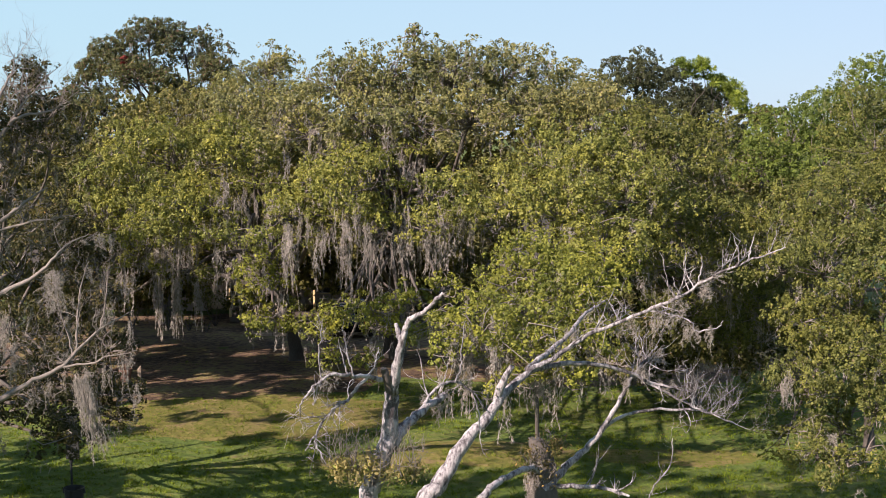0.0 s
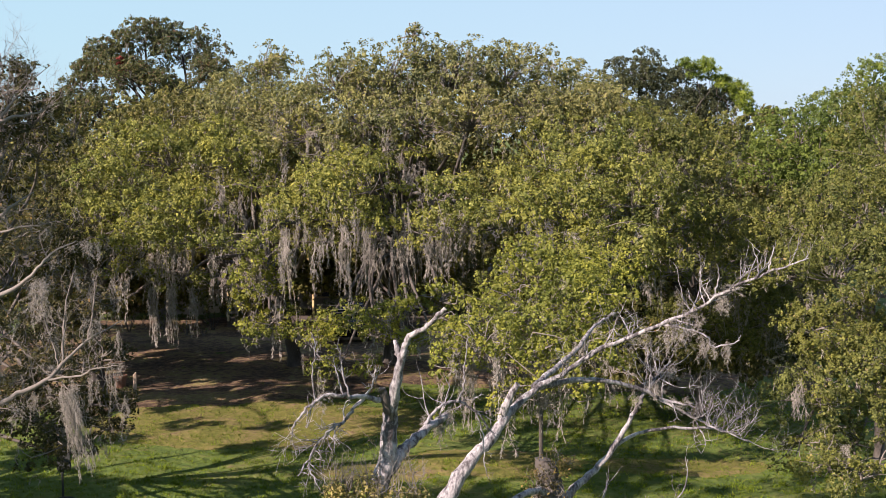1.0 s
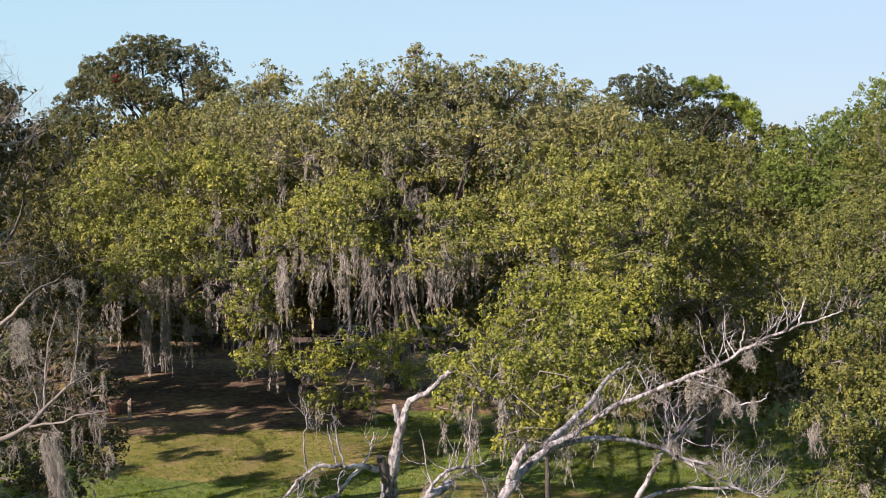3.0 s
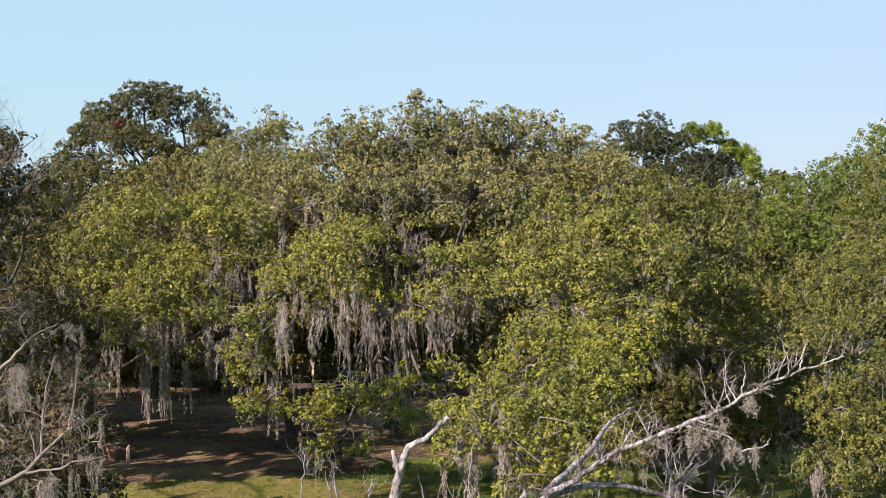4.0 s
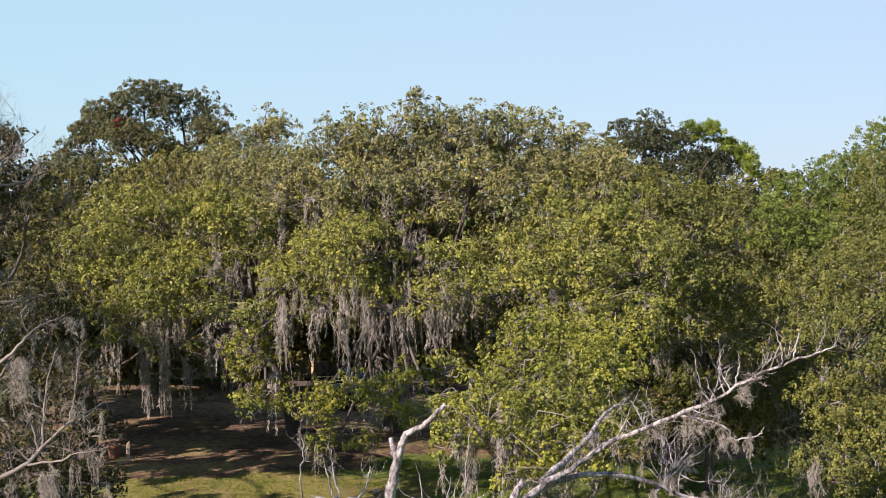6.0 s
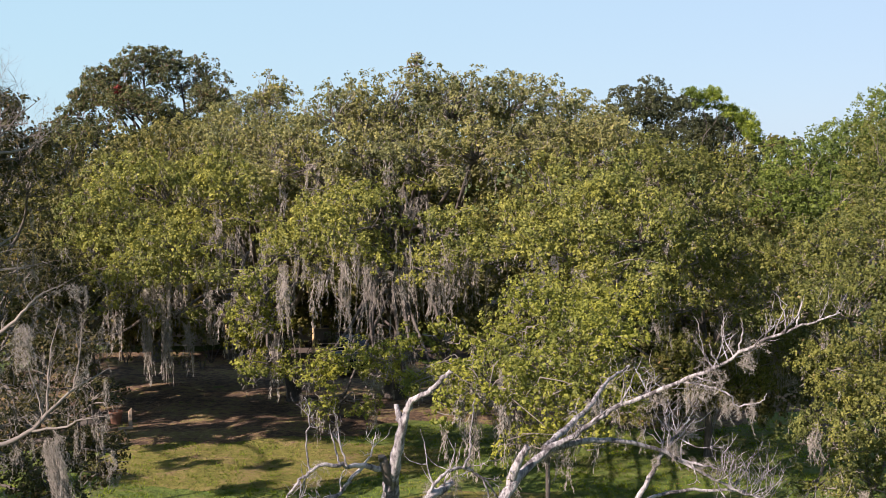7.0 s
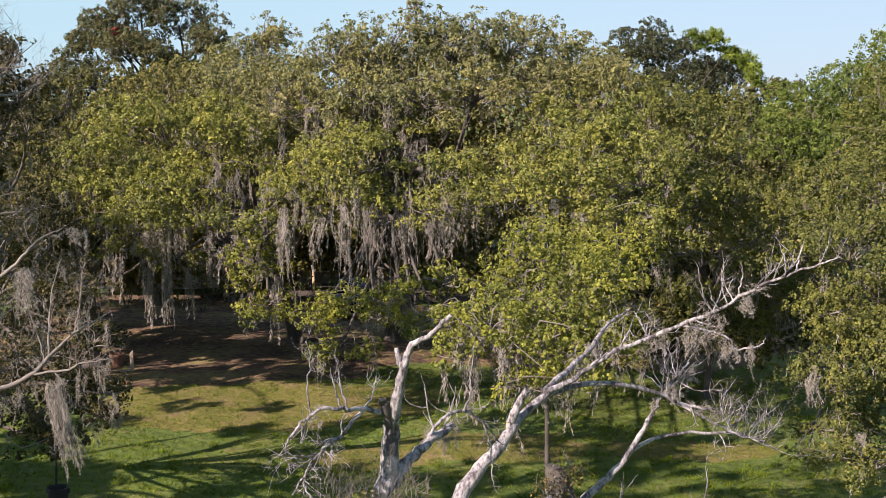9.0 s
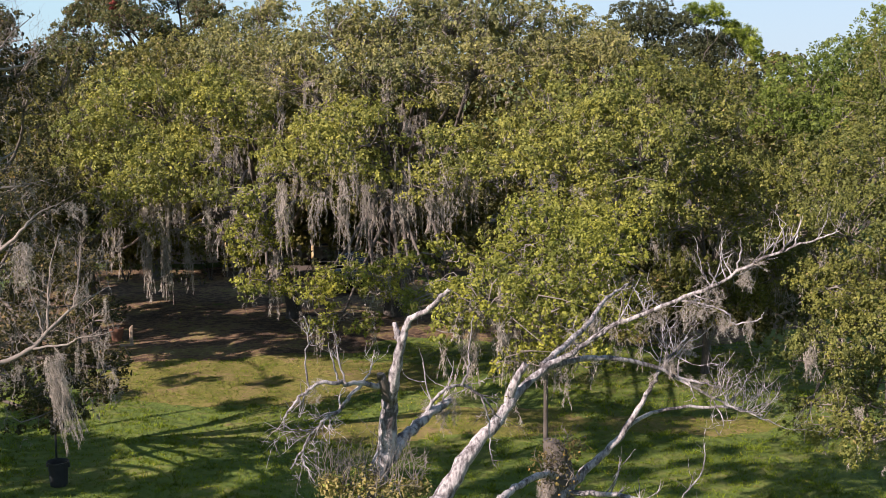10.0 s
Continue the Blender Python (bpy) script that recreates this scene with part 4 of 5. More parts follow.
def bed(name, cx, cy, rx, ry, label, material=None, category="mulch", rise=0.035):
    """A flat bed with an uneven outline, lying on the lawn."""
    g = Geo()
    ang = np.arange(96) * 2 * math.pi / 96
    edge = 1 + np.array([0.2 * noise.noise(Vector((math.cos(t) * 2, math.sin(t) * 2, cx))) + 0.12 * noise.noise(Vector((math.cos(t) * 7, math.sin(t) * 7, cy))) + 0.1 * noise.noise(Vector((math.cos(t) * 19, math.sin(t) * 19, cy))) for t in ang])
    rings = []
    for q in np.linspace(0.02, 1, 14):
        x, y = cx + rx * q * edge * np.cos(ang), cy + ry * q * edge * np.sin(ang)
        rings.append(np.stack([x, y, swell(x, y) + rise * (1 - q ** 6) - 0.02 * (q > 0.99)], 1))
    v = np.concatenate(rings)
    idx = np.arange(len(v)).reshape(14, 96)
    nx = np.roll(idx, -1, 1)
    g.add(v, np.stack([idx[:-1], nx[:-1], nx[1:], idx[1:]], -1).reshape(-1, 4))
    return tagged(new(name, g.mesh(name, material or MULCH, True)), label, category, "", "structure")


bed("mulch_bed", -9.5, 54.0, 11.0, 11.3, "brown leaf litter and mulch under the oaks")
bed("worn_turf", -6.0, 41.2, 6.2, 3.4, "worn yellowish turf at the edge of the mulch", WORN, "lawn", 0.016)
bed("worn_turf", 1.5, 36.0, 3.0, 1.6, "worn yellowish turf between the oaks", WORN, "lawn", 0.016)
bed("worn_turf", 6.8, 35.8, 2.6, 1.1, "worn yellowish turf between the oaks", WORN, "lawn", 0.016)
bed("worn_turf", -2.0, 35.0, 1.9, 1.2, "worn brownish turf before the oaks", WORN, "lawn", 0.016)
bed("mulch_bed", 6.5, 53.5, 9.5, 7.8, "brown leaf litter in deep shade under the oaks")


def in_bed(x, y):
    rag = np.array([noise.noise(Vector((p * 0.7, q * 0.7, 1.0))) for p, q in zip(x, y)]) * 0.3
    return (((x + 9.5) / 11) ** 2 + ((y - 54) / 11.3) ** 2 + rag < 0.92) | (((x - 6.5) / 9.5) ** 2 + ((y - 53.5) / 7.8) ** 2 + rag < 0.92)


def grass():
    n = 190000
    y = 27 + 24 * rng.uniform(0, 1, n // 10) ** 1.25
    x = rng.uniform(-0.42, 0.42, n // 10) * y
    x, y = np.repeat(x, 10) + rng.normal(size=n) * 0.055, np.repeat(y, 10) + rng.normal(size=n) * 0.055
    tall = np.repeat(rng.uniform(0.55, 1.6, n // 10), 10)
    worn = np.array([noise.noise(Vector((p * 0.28, q * 0.28, 3.0))) for p, q in zip(x, y)])
    bare = 0.3 * (((x + 6) / 6.2) ** 2 + ((y - 41.2) / 3.4) ** 2 < 1.0) + 0.35 * ((((x - 6.8) / 2.4) ** 2 + ((y - 35.8) / 1.0) ** 2 < 1.0) | (((x + 2) / 1.8) ** 2 + ((y - 35) / 1.1) ** 2 < 1.0))
    ok = (~in_bed(x, y) | (worn > 0.12)) & (worn + rng.normal(size=n) * 0.12 < 0.3) & (rng.uniform(size=n) > bare)
    x, y, tall = x[ok], y[ok], tall[ok]
    g = Geo()
    at = np.stack([x, y, swell(x, y) - 0.005], 1)
    n = len(at)
    a = unit(rng.normal(size=(n, 3)) * np.array([0.5, 0.5, 0.15]) + np.array([0, 0, 0.8]))
    b = unit(np.cross(a, rng.normal(size=(n, 3))))
    s = rng.uniform(0.03, 0.085, (n, 1)) * tall[:, None] * (1 + 1.1 * np.array([noise.noise(Vector((p * 1.6, q * 1.6, 9.0))) for p, q in zip(x, y)]))[:, None]
    v = np.stack([at - b * 0.009, at + b * 0.009, at + a * s + b * 0.003, at + a * s - b * 0.003], 1).reshape(-1, 3)
    g.add(v, np.arange(4 * n).reshape(n, 4))
    tagged(new("grass", g.mesh("grass", BLADE)), "short mown green grass of the lawn", "grass", "", "stuff")


grass()


def litter():
    n = 34000
    x, y = rng.uniform(-18, 13, n), rng.uniform(37, 62, n)
    ok = in_bed(x, y) | (rng.uniform(size=n) < 0.04) | ((x > 3) & (y < 47) & (rng.uniform(size=n) < 0.3)) | ((y < 46) & (x < -2) & (rng.uniform(size=n) < 0.12))
    x, y = x[ok], y[ok]
    g = Geo()
    at = np.stack([x, y, swell(x, y) + 0.045], 1)
    leaves(g, at - np.array([0, 0, 0.025]), np.zeros((len(at), 3)), 0.07, 0.55, 4.0, True)
    tagged(new("fallen_leaves", g.mesh("fallen_leaves", LITTER)), "scattered dry brown oak leaves on the ground", "fallen leaves", "", "stuff")


litter()

# ---- trees of the grove ----
GROVE = []
# UNDER masses take darker leaf colours than the crowns above, standing in for shade
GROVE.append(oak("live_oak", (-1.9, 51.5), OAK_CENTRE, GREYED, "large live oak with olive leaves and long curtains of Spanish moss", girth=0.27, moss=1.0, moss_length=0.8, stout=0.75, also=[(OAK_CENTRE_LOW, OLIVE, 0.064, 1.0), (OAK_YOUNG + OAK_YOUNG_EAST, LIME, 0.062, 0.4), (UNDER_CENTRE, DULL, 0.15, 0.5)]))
GROVE.append(oak("live_oak", (-6.0, 51.0), OAK_WEST, OLIVE, "broad live oak with olive leaves over the mulch bed", girth=0.28, moss=1.0, moss_length=0.7, stout=0.75, also=[(OAK_WEST_HIGH, GREYED, 0.064, 1.0), (OAK_SAPLING, LIME, 0.062, 0.5), (UNDER_WEST, DULL, 0.15, 0.6)]))
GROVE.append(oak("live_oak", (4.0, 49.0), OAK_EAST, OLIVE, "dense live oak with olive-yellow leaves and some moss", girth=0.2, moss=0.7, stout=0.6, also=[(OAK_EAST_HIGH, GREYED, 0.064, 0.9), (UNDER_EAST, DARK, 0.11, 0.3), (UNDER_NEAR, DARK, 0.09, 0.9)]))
NEAR_OAK = oak("live_oak", (2.2, 28.3), OAK_NEAR, LIME, "smaller live oak with fresh lime-green leaves and moss beneath", girth=0.065, moss=0.7, size=0.056, per_m2=22, count=17, stout=0.45, crotch=3.5)
oak("live_oak", (8.5, 42.0), OAK_SHADE, DEEP, "shaded dark green live oak", girth=0.13, moss=0.4)
for base, crown in (((-2.0, 52.0), BACK_CENTRE), ((7.0, 52.0), BACK_EAST), ((-9.0, 60.0), BACK_WEST)):
    oak("live_oak", base, crown, DULL, "dull green live oak in the depth of the grove", girth=0.45, moss=0.2, size=0.12, per_m2=4, count=11, crotch=3.5)
for base, crown in (((1.0, 74.0), BACK_ROW), ((-14.0, 75.0), BACK_ROW_WEST), ((15.0, 74.0), BACK_ROW_EAST)):
    oak("live_oak", base, crown, DULL, "dull green live oak in the depth of the grove", girth=0.45, moss=0.0, size=0.22, per_m2=0.9, count=10, crotch=3.5)
# the next five oaks are added at the left only to cast shade
oak("live_oak", (-17.0, 30.0), SHADE_LEFT, DULL, "unseen live oak added beside the lawn to shade it", girth=0.4, moss=0.2, size=0.2, per_m2=3.0, count=11)
oak("live_oak", (-18.0, 19.0), SHADE_FRONT, DULL, "unseen live oak added on the shore to cast streaks of shade", girth=0.4, moss=0.2, size=0.2, per_m2=3.0, count=11, also=[(SHADE_BAND + SHADE_DAPPLE, DULL, 0.16, 0.1)], stout=0.4)
oak("live_oak", (-19.0, 41.0), SHADE_LEFT_BACK, DULL, "unseen live oak added to dapple the mulch bed with shade", girth=0.4, moss=0.2, size=0.2, per_m2=3.0, count=11, also=[(SHADE_MULCH + [(rng.uniform(-25.5, -20.0), rng.uniform(33, 42), rng.uniform(7, 9.5), rng.uniform(0.4, 0.75), 0.35) for _ in range(16)], DULL, 0.18, 0.1)], stout=0.5)
# two oaks added to darken the far lawn and the house front
oak("live_oak", (-23.0, 50.0), [(x * 1.0 - 23, 50 + y, h, 2.3, 1.4) for x, y, h in ((0, 0, 9), (3, -2, 8), (-3, 1, 7.5), (2, 3, 6.5), (4.5, 1, 5.5))], DULL, "live oak added beyond the mulch bed for shade", girth=0.4, moss=0.2, size=0.22, per_m2=2.2, count=11)
oak("live_oak", (-24.0, 60.0), [(x * 1.0 - 23, 60 + y, h, 2.5, 1.5) for x, y, h in ((0, 0, 9), (3.5, -2, 8), (-3, 1, 7.5), (3, 3, 6), (5.5, 0, 5))], DULL, "live oak added left of the house for shade", girth=0.4, moss=0.2, size=0.22, per_m2=2.2, count=11)
# this oak has its shade put into the leaf colour
oak("live_oak", (-12.6, 31.5), LEFT_BACK, SHADY, "oak behind the half-dead tree, leaves coloured dark for shade", girth=0.14, moss=0.25, size=0.064, per_m2=15, count=16, crotch=2.6, also=[(LEFT_LOW, SHADY, 0.06, 0.2)])
oak("live_oak", (13.5, 47.0), OAK_GREEN, GREEN, "fresh green tree at the edge of the grove", girth=0.35, moss=0.0, size=0.068, per_m2=14, count=17)
RIGHT_OAK = oak("live_oak", (12.6, 36.5), OAK_RIGHT, DEEP, "live oak leafy down to the lawn with few moss tresses", girth=0.15, moss=0.35, size=0.055, per_m2=27, count=18, also=[(OAK_RIGHT_LOW, DEEP, 0.052, 0.4)])
oak("live_oak", (10.5, 60.0), OAK_FAR, DUSKY, "dark green oak far back in the grove", girth=0.3, moss=0.1, size=0.085, per_m2=18, count=18, stout=0.5, lump=0.4)
oak("live_oak", (-13.5, 61.0), OAK_TALL, AIRY, "tall dark grey-green oak with an open airy crown", girth=0.4, moss=0.3, size=0.085, per_m2=19, count=17, crotch=6, lump=0.36, also=[(RED_VINE, RED, 0.12, 0.0)])
oak("live_oak", (-13.0, 47.0), OAK_BACK_LEFT, DULL, "dull green live oak at the back", girth=0.4, moss=0.6, size=0.08, per_m2=11, count=20)
oak("small_tree", (15.5, 61.0), TREE_GAP, DARK, "thin dark tree far behind the grove", girth=0.15, moss=0.0, size=0.16, per_m2=4, count=16, crotch=7)
oak("pine_tree", (11.4, 55.0), PINE_TUFTS, PINE, "bright yellow-green pine top above the oaks", size=0.13, per_m2=16, count=42, girth=0.2, moss=0.0, crotch=8, group="", blade=0.18, needles=True, stout=0.3, lump=0.5)


# ---- bleached dead tree ----
def limbs_tree(name, at, limbs, material, label, sprigs, moss_on, root):
    tree = thing(name, (*at, 0), label, "dead tree")
    paths = {}
    for key, pts in limbs.items():
        pts = list(pts)
        if key in root:
            x, y, z, r = pts[0]
            pts = [(at[0], at[1], -0.2, r * 1.9), (at[0] + (x - at[0]) * 0.25, at[1] + (y - at[1]) * 0.25, z * 0.35, r * 1.4), (at[0] + (x - at[0]) * 0.65, at[1] + (y - at[1]) * 0.65, z * 0.7, r * 1.15)] + pts
        line = smooth_path(pts, 5)
        line[1:-1, :3] += rng.normal(size=(len(line) - 2, 3)) * np.maximum(line[1:-1, 3:4] * 0.12, 0.007)
        paths[key] = line
        g = Geo()
        tube(g, line, 8, 0.09)
        way = np.gradient(line[:, :3], axis=0)
        for lo, hi, n, ln, lev, rise in sprigs.get(key, ()):
            for _ in range(n):
                k = int(rng.uniform(lo, hi) * (len(line) - 1))
                side = unit(rng.normal(size=3) + unit(way[k]) * 0.7 + np.array([0, 0, rise]))
                twigs(g, line[k, :3], side, ln * rng.uniform(0.5, 1.3), min(line[k, 3] * 0.6, 0.011), lev, 0.6, 3, rise * 0.6)
        part("trunk" if key in root else "branch", under(g, (*at, 0)), BARK if key in ("snag", "broken_stub") else material, tree, smooth=True)
        if key in moss_on:
            lo, hi, n, ln = moss_on[key]
            for _ in range(n):
                k = int(rng.uniform(lo, hi) * (len(line) - 1))
                moss_tress(tree, line[k, :3] + rng.normal(size=3) * 0.05, ln * rng.uniform(0.4, 1.4), rng.uniform(0.5, 1.2), True)
    return tree


DEAD_SPRIGS = {
    "dry_shoot": [(0.3, 1.0, 6, 0.25, 1, 0.5)],
    "leaning_trunk": [(0.75, 1.0, 16, 0.4, 1, 0.9), (0.55, 0.8, 8, 0.5, 2, 0.2)],
    "arching_branch": [(0.5, 1.0, 4, 0.3, 1, 0.3)],
    "arching_fork": [(0.4, 1.0, 12, 0.45, 2, 0.7)],
    "lower_branch": [(0.6, 1.0, 10, 0.4, 2, 0.5)],
    "lower_fork": [(0.5, 1.0, 14, 0.4, 2, 0.5)],
    "west_arm": [(0.2, 0.9, 4, 0.25, 1, 0.4), (0.8, 1.0, 5, 0.25, 1, -0.3)],
    "sprout": [(0.3, 1.0, 7, 0.16, 1, 0.5)],
    "sprout_c": [(0.3, 1.0, 6, 0.16, 1, 0.5)],
    "sprout_d": [(0.4, 1.0, 6, 0.16, 1, 0.5)],
    "pale_arch": [(0.3, 1.0, 9, 0.22, 2, 0.0)],
    "hanging_twig": [(0.3, 1.0, 5, 0.15, 1, 0.0)],
    "west_fork": [(0.3, 1.0, 12, 0.3, 2, -0.1)],
    "west_drop": [(0.3, 1.0, 6, 0.22, 1, 0.0)],
    "arm": [(0.7, 1.0, 3, 0.4, 1, 0.8)],
    "snag": [(0.6, 1.0, 5, 0.3, 1, 0.9)],
    "ground_fork": [(0.4, 1.0, 6, 0.3, 1, 0.7)],
}
dead = limbs_tree("dead_tree", (0.1, 14.6), DEAD_LIMBS, DEADWOOD, "bleached leafless dead tree with forked grey-white branches", DEAD_SPRIGS,
           {"leaning_trunk": (0.6, 0.86, 16, 0.22), "drooping_twig": (0.0, 0.8, 12, 0.3), "upper_branch": (0.3, 0.9, 8, 0.3), "lower_branch": (0.7, 1.0, 18, 0.22), "snag": (0.45, 1.0, 130, 0.75), "arching_branch": (0.5, 1.0, 8, 0.2), "west_arm": (0.1, 0.6, 3, 0.15), "arm": (0.6, 1.0, 8, 0.3)}, ("trunk", "leaning_trunk", "snag"))
for lobe, leaf, n, label in [(l, VINE, 320, "dry yellowish vine leaves") for l in VINE_MASSES] + [(l, DRY, 130, "withered brown leaves") for l in SNAG_MASSES] + [(l, LIME, 14, "fresh green shoot") for l in SHOOTS]:
    g = Geo()
    q = unit(rng.normal(size=(n, 3)))
    at = np.array(lobe[:3]) + q * rng.uniform(0.3, 1.0, (n, 1)) * np.array([lobe[3], lobe[3], lobe[4]])
    leaves(g, at, q * 0.6 + np.array([0, 0, -0.5 if leaf is DRY else 0.2]), 0.05, 0.45, pointed=True)
    part("foliage", under(g, dead.location), leaf, dead, label)
    if leaf is not LIME:
        g = Geo()
        for _ in range(2 if leaf is DRY else 7):
            twigs(g, np.array(lobe[:3]) + rng.normal(size=3) * lobe[3] * 0.3, (rng.normal() * 0.5, rng.normal() * 0.5, 1), 0.15 if leaf is DRY else 0.3, 0.007, 2, 0.6, 3, 0.4)
        tagged(part("twigwork", under(g, dead.location), TWIG, dead), kind="stuff")
LEFT_SPRIGS = {k: [(0.25, 1.0, 6, 0.4, 2, 0.3)] for k in LEFT_LIMBS}
LEFT_SPRIGS["crown_limb"] = LEFT_SPRIGS["crown_fork"] = LEFT_SPRIGS["crown_arm"] = [(0.1, 1.0, 12, 0.7, 2, 0.4)]
left_tree = limbs_tree("dying_tree", (-9.5, 22.0), LEFT_LIMBS, TWIG, "half-dead grey tree hung with Spanish moss", LEFT_SPRIGS,
                       {k: (0.1, 1.0, 3, 0.3) for k in LEFT_LIMBS}, ("lower_limb", "upper_limb", "crown_limb"))
# added out-of-view crown of the dying tree, there for its shadow
for lobe in LEFT_SHADE_CROWN:
    g = Geo()
    c, w, ci, wi = sprays(lobe, 9)
    tufts(g, c, w, 16, 0.075)
    leaves(g, ci, wi, 0.13)
    part("foliage", under(g, (-9.5, 22.0, 0)), DULL, left_tree)
for lobe in LEFT_LEAVES:
    g = Geo()
    c, w = sprays(lobe, 9)[:2]
    tufts(g, c, w, 12, 0.06)
    part("foliage", under(g, (-9.5, 22.0, 0)), DRY, left_tree, "sparse brownish dying leaves")
    g = Geo()
    for k in rng.choice(len(c), min(len(c), 16), replace=False):
        twigs(g, c[k] - w[k] * 0.3, w[k], 0.5, 0.008, 1, 0.7, 3, 0.1)
    tagged(part("twigwork", under(g, (-9.5, 22.0, 0)), TWIG, left_tree), kind="stuff")
    moss_tress(left_tree, np.array(lobe[:3]) + rng.normal(size=3) * np.array([lobe[3], 0.4, lobe[4]]) * 0.6, rng.uniform(0.3, 0.9), 1.0, True)
for x, y, z, length, girth, n in LEFT_TRESSES:
    for _ in range(math.ceil(n * 0.4)):
        tress = moss_tress(left_tree, (x + rng.normal() * 0.05 * girth, y + rng.normal() * 0.05 * girth, z + rng.normal() * 0.08), length * rng.uniform(0.65, 1.0), girth * rng.uniform(0.7, 1.1), True)
        if length > 1.5:  # the longest beard hangs askew
            tress.rotation_euler = (Matrix.Rotation(-0.2, 3, "Y") @ tress.rotation_euler.to_matrix()).to_euler()


# ---- moss curtains under the oaks ----
def curtain(tree, x0, x1, y, z, n, length):
    """Long tresses in clumps along a level limb, with sprigs of leaves upon it."""
    g = Geo()
    xs = np.linspace(x0 - 0.3, x1 + 0.3, 9)
    line = smooth_path([(x, y + 0.35 + rng.normal() * 0.1, z + 0.45 + rng.normal() * 0.06, 0.022 + 0.008 * math.sin(x * 1.7)) for x in xs], 4)
    tube(g, line, 7, 0.25)
    part("limb", under(g, tree.location), BARK, tree, smooth=True)
    g = Geo()
    c = line[rng.integers(0, len(line), 9 * len(xs)), :3] + rng.normal(size=(9 * len(xs), 3)) * np.array([0.16, 0.16, 0.1])
    tufts(g, c, unit(rng.normal(size=c.shape) + np.array([0, -0.4, 0.5])), 12, 0.064)
    part("foliage", under(g, tree.location), OLIVE if y < 42 else DULL, tree)
    hung = rng.uniform(x0, x1, max(4, n // 3))
    lift = rng.normal(size=len(hung)) * 0.45
    for _ in range(int(n * 1.1)):
        k = rng.integers(0, len(hung))
        drop = 0.5 + 0.85 * ((k * 0.618) % 1.0)
        moss_tress(tree, (hung[k] + rng.normal() * 0.13, y + rng.normal() * 0.5, z + 0.2 + lift[k] + rng.normal() * 0.15), length * drop * rng.uniform(0.5, 1.15), rng.uniform(0.7, 1.5))


for k, row in enumerate(CURTAINS):
    curtain(NEAR_OAK if row[2] < 28 else GROVE[min(max(k - 2, 0) // 4, 2)], *row)


# long single beards that hang low under the oaks
for tree, x, y, z, length in ((GROVE[1], -8.15, 36.0, 5.1, 1.9), (GROVE[1], -7.7, 36.2, 5.0, 1.6), (GROVE[1], -7.05, 36.0, 5.0, 1.4), (GROVE[1], -5.9, 36.4, 5.4, 1.5), (GROVE[0], -4.4, 34.3, 4.9, 1.7),
                              (NEAR_OAK, 1.75, 25.6, 4.7, 1.1), (NEAR_OAK, 2.4, 26.0, 4.8, 1.0), (RIGHT_OAK, 7.95, 28.5, 3.7, 0.75), (RIGHT_OAK, 9.0, 28.3, 2.4, 0.7)):
    for _ in range(7):
        moss_tress(tree, (x + rng.normal() * 0.05, y + rng.normal() * 0.05, z + rng.normal() * 0.12), length * rng.uniform(0.6, 1.0), rng.uniform(0.8, 1.3))


# ---- house behind the grove ----
STUCCO = plain_material("taupe_stucco", (0.2, 0.165, 0.14), 0.9)
ROOF = rough_material("grey_shingle", [(0.3, (0.035, 0.032, 0.03)), (0.7, (0.07, 0.065, 0.06))], 1.0, 8.0, 0.5, 0.9)
CREAM = plain_material("cream_paint", (0.42, 0.32, 0.16), 0.7)
PANE = plain_material("dark_glass", (0.02, 0.022, 0.025), 0.08, 0.0, 0.1)
STONE = rough_material("pale_stone", [(0.3, (0.28, 0.25, 0.21)), (0.7, (0.45, 0.41, 0.35))], 2.0, 14.0, 0.4, 0.9)
TIMBER = rough_material("weathered_timber", [(0.3, (0.2, 0.15, 0.11)), (0.7, (0.38, 0.31, 0.24))], 2.0, 18.0, 0.5, 0.9)
BOARDS = plain_material("dark_porch_boards", (0.07, 0.055, 0.045), 0.8)
TERRACOTTA = plain_material("terracotta", (0.2, 0.095, 0.058), 0.8, 0.0, 0.2)
BLACKED = plain_material("dark_painted_metal", (0.012, 0.015, 0.015), 0.85, 0.0, 0.3)
CARPAINT = plain_material("black_car_paint", (0.012, 0.013, 0.016), 0.18, 0.0, 0.1)
RUBBER = plain_material("rubber", (0.02, 0.02, 0.02), 0.85)
CHROME = plain_material("bright_metal", (0.6, 0.6, 0.6), 0.25, 1.0, 0.05)


def box(size, bevel=0.01):
    """A bevelled block, its base centred on the origin."""
    bm = bmesh.new()
    bmesh.ops.create_cube(bm, size=1.0)
    bmesh.ops.scale(bm, vec=size, verts=bm.verts)
    bmesh.ops.translate(bm, vec=(0, 0, size[2] / 2), verts=bm.verts)
    if bevel:
        bmesh.ops.bevel(bm, geom=list(bm.edges), offset=bevel, segments=2, affect="EDGES")
    return bm


def solid(name, bm, material, parent, at=(0, 0, 0), turn=0.0, label="", tilt=0.0, smooth=False):
    me = bpy.data.meshes.new(name)
    bm.to_mesh(me)
    bm.free()
    me.materials.append(material)
    if smooth:
        for p in me.polygons:
            p.use_smooth = True
    ob = new(name, me)
    ob.parent = parent
    ob.matrix_basis = pose(*at, tilt, 0, turn)
    return tagged(ob, label) if label else ob


def lathe(profile, sides=24):
    """A turned body from (radius, height) steps."""
    bm = bmesh.new()
    rings = [[bm.verts.new((r * math.cos(a * 2 * math.pi / sides), r * math.sin(a * 2 * math.pi / sides), z)) for a in range(sides)] for r, z in profile]
    for lo, hi in zip(rings, rings[1:]):
        for k in range(sides):
            bm.faces.new((lo[k], lo[(k + 1) % sides], hi[(k + 1) % sides], hi[k]))
    return bm


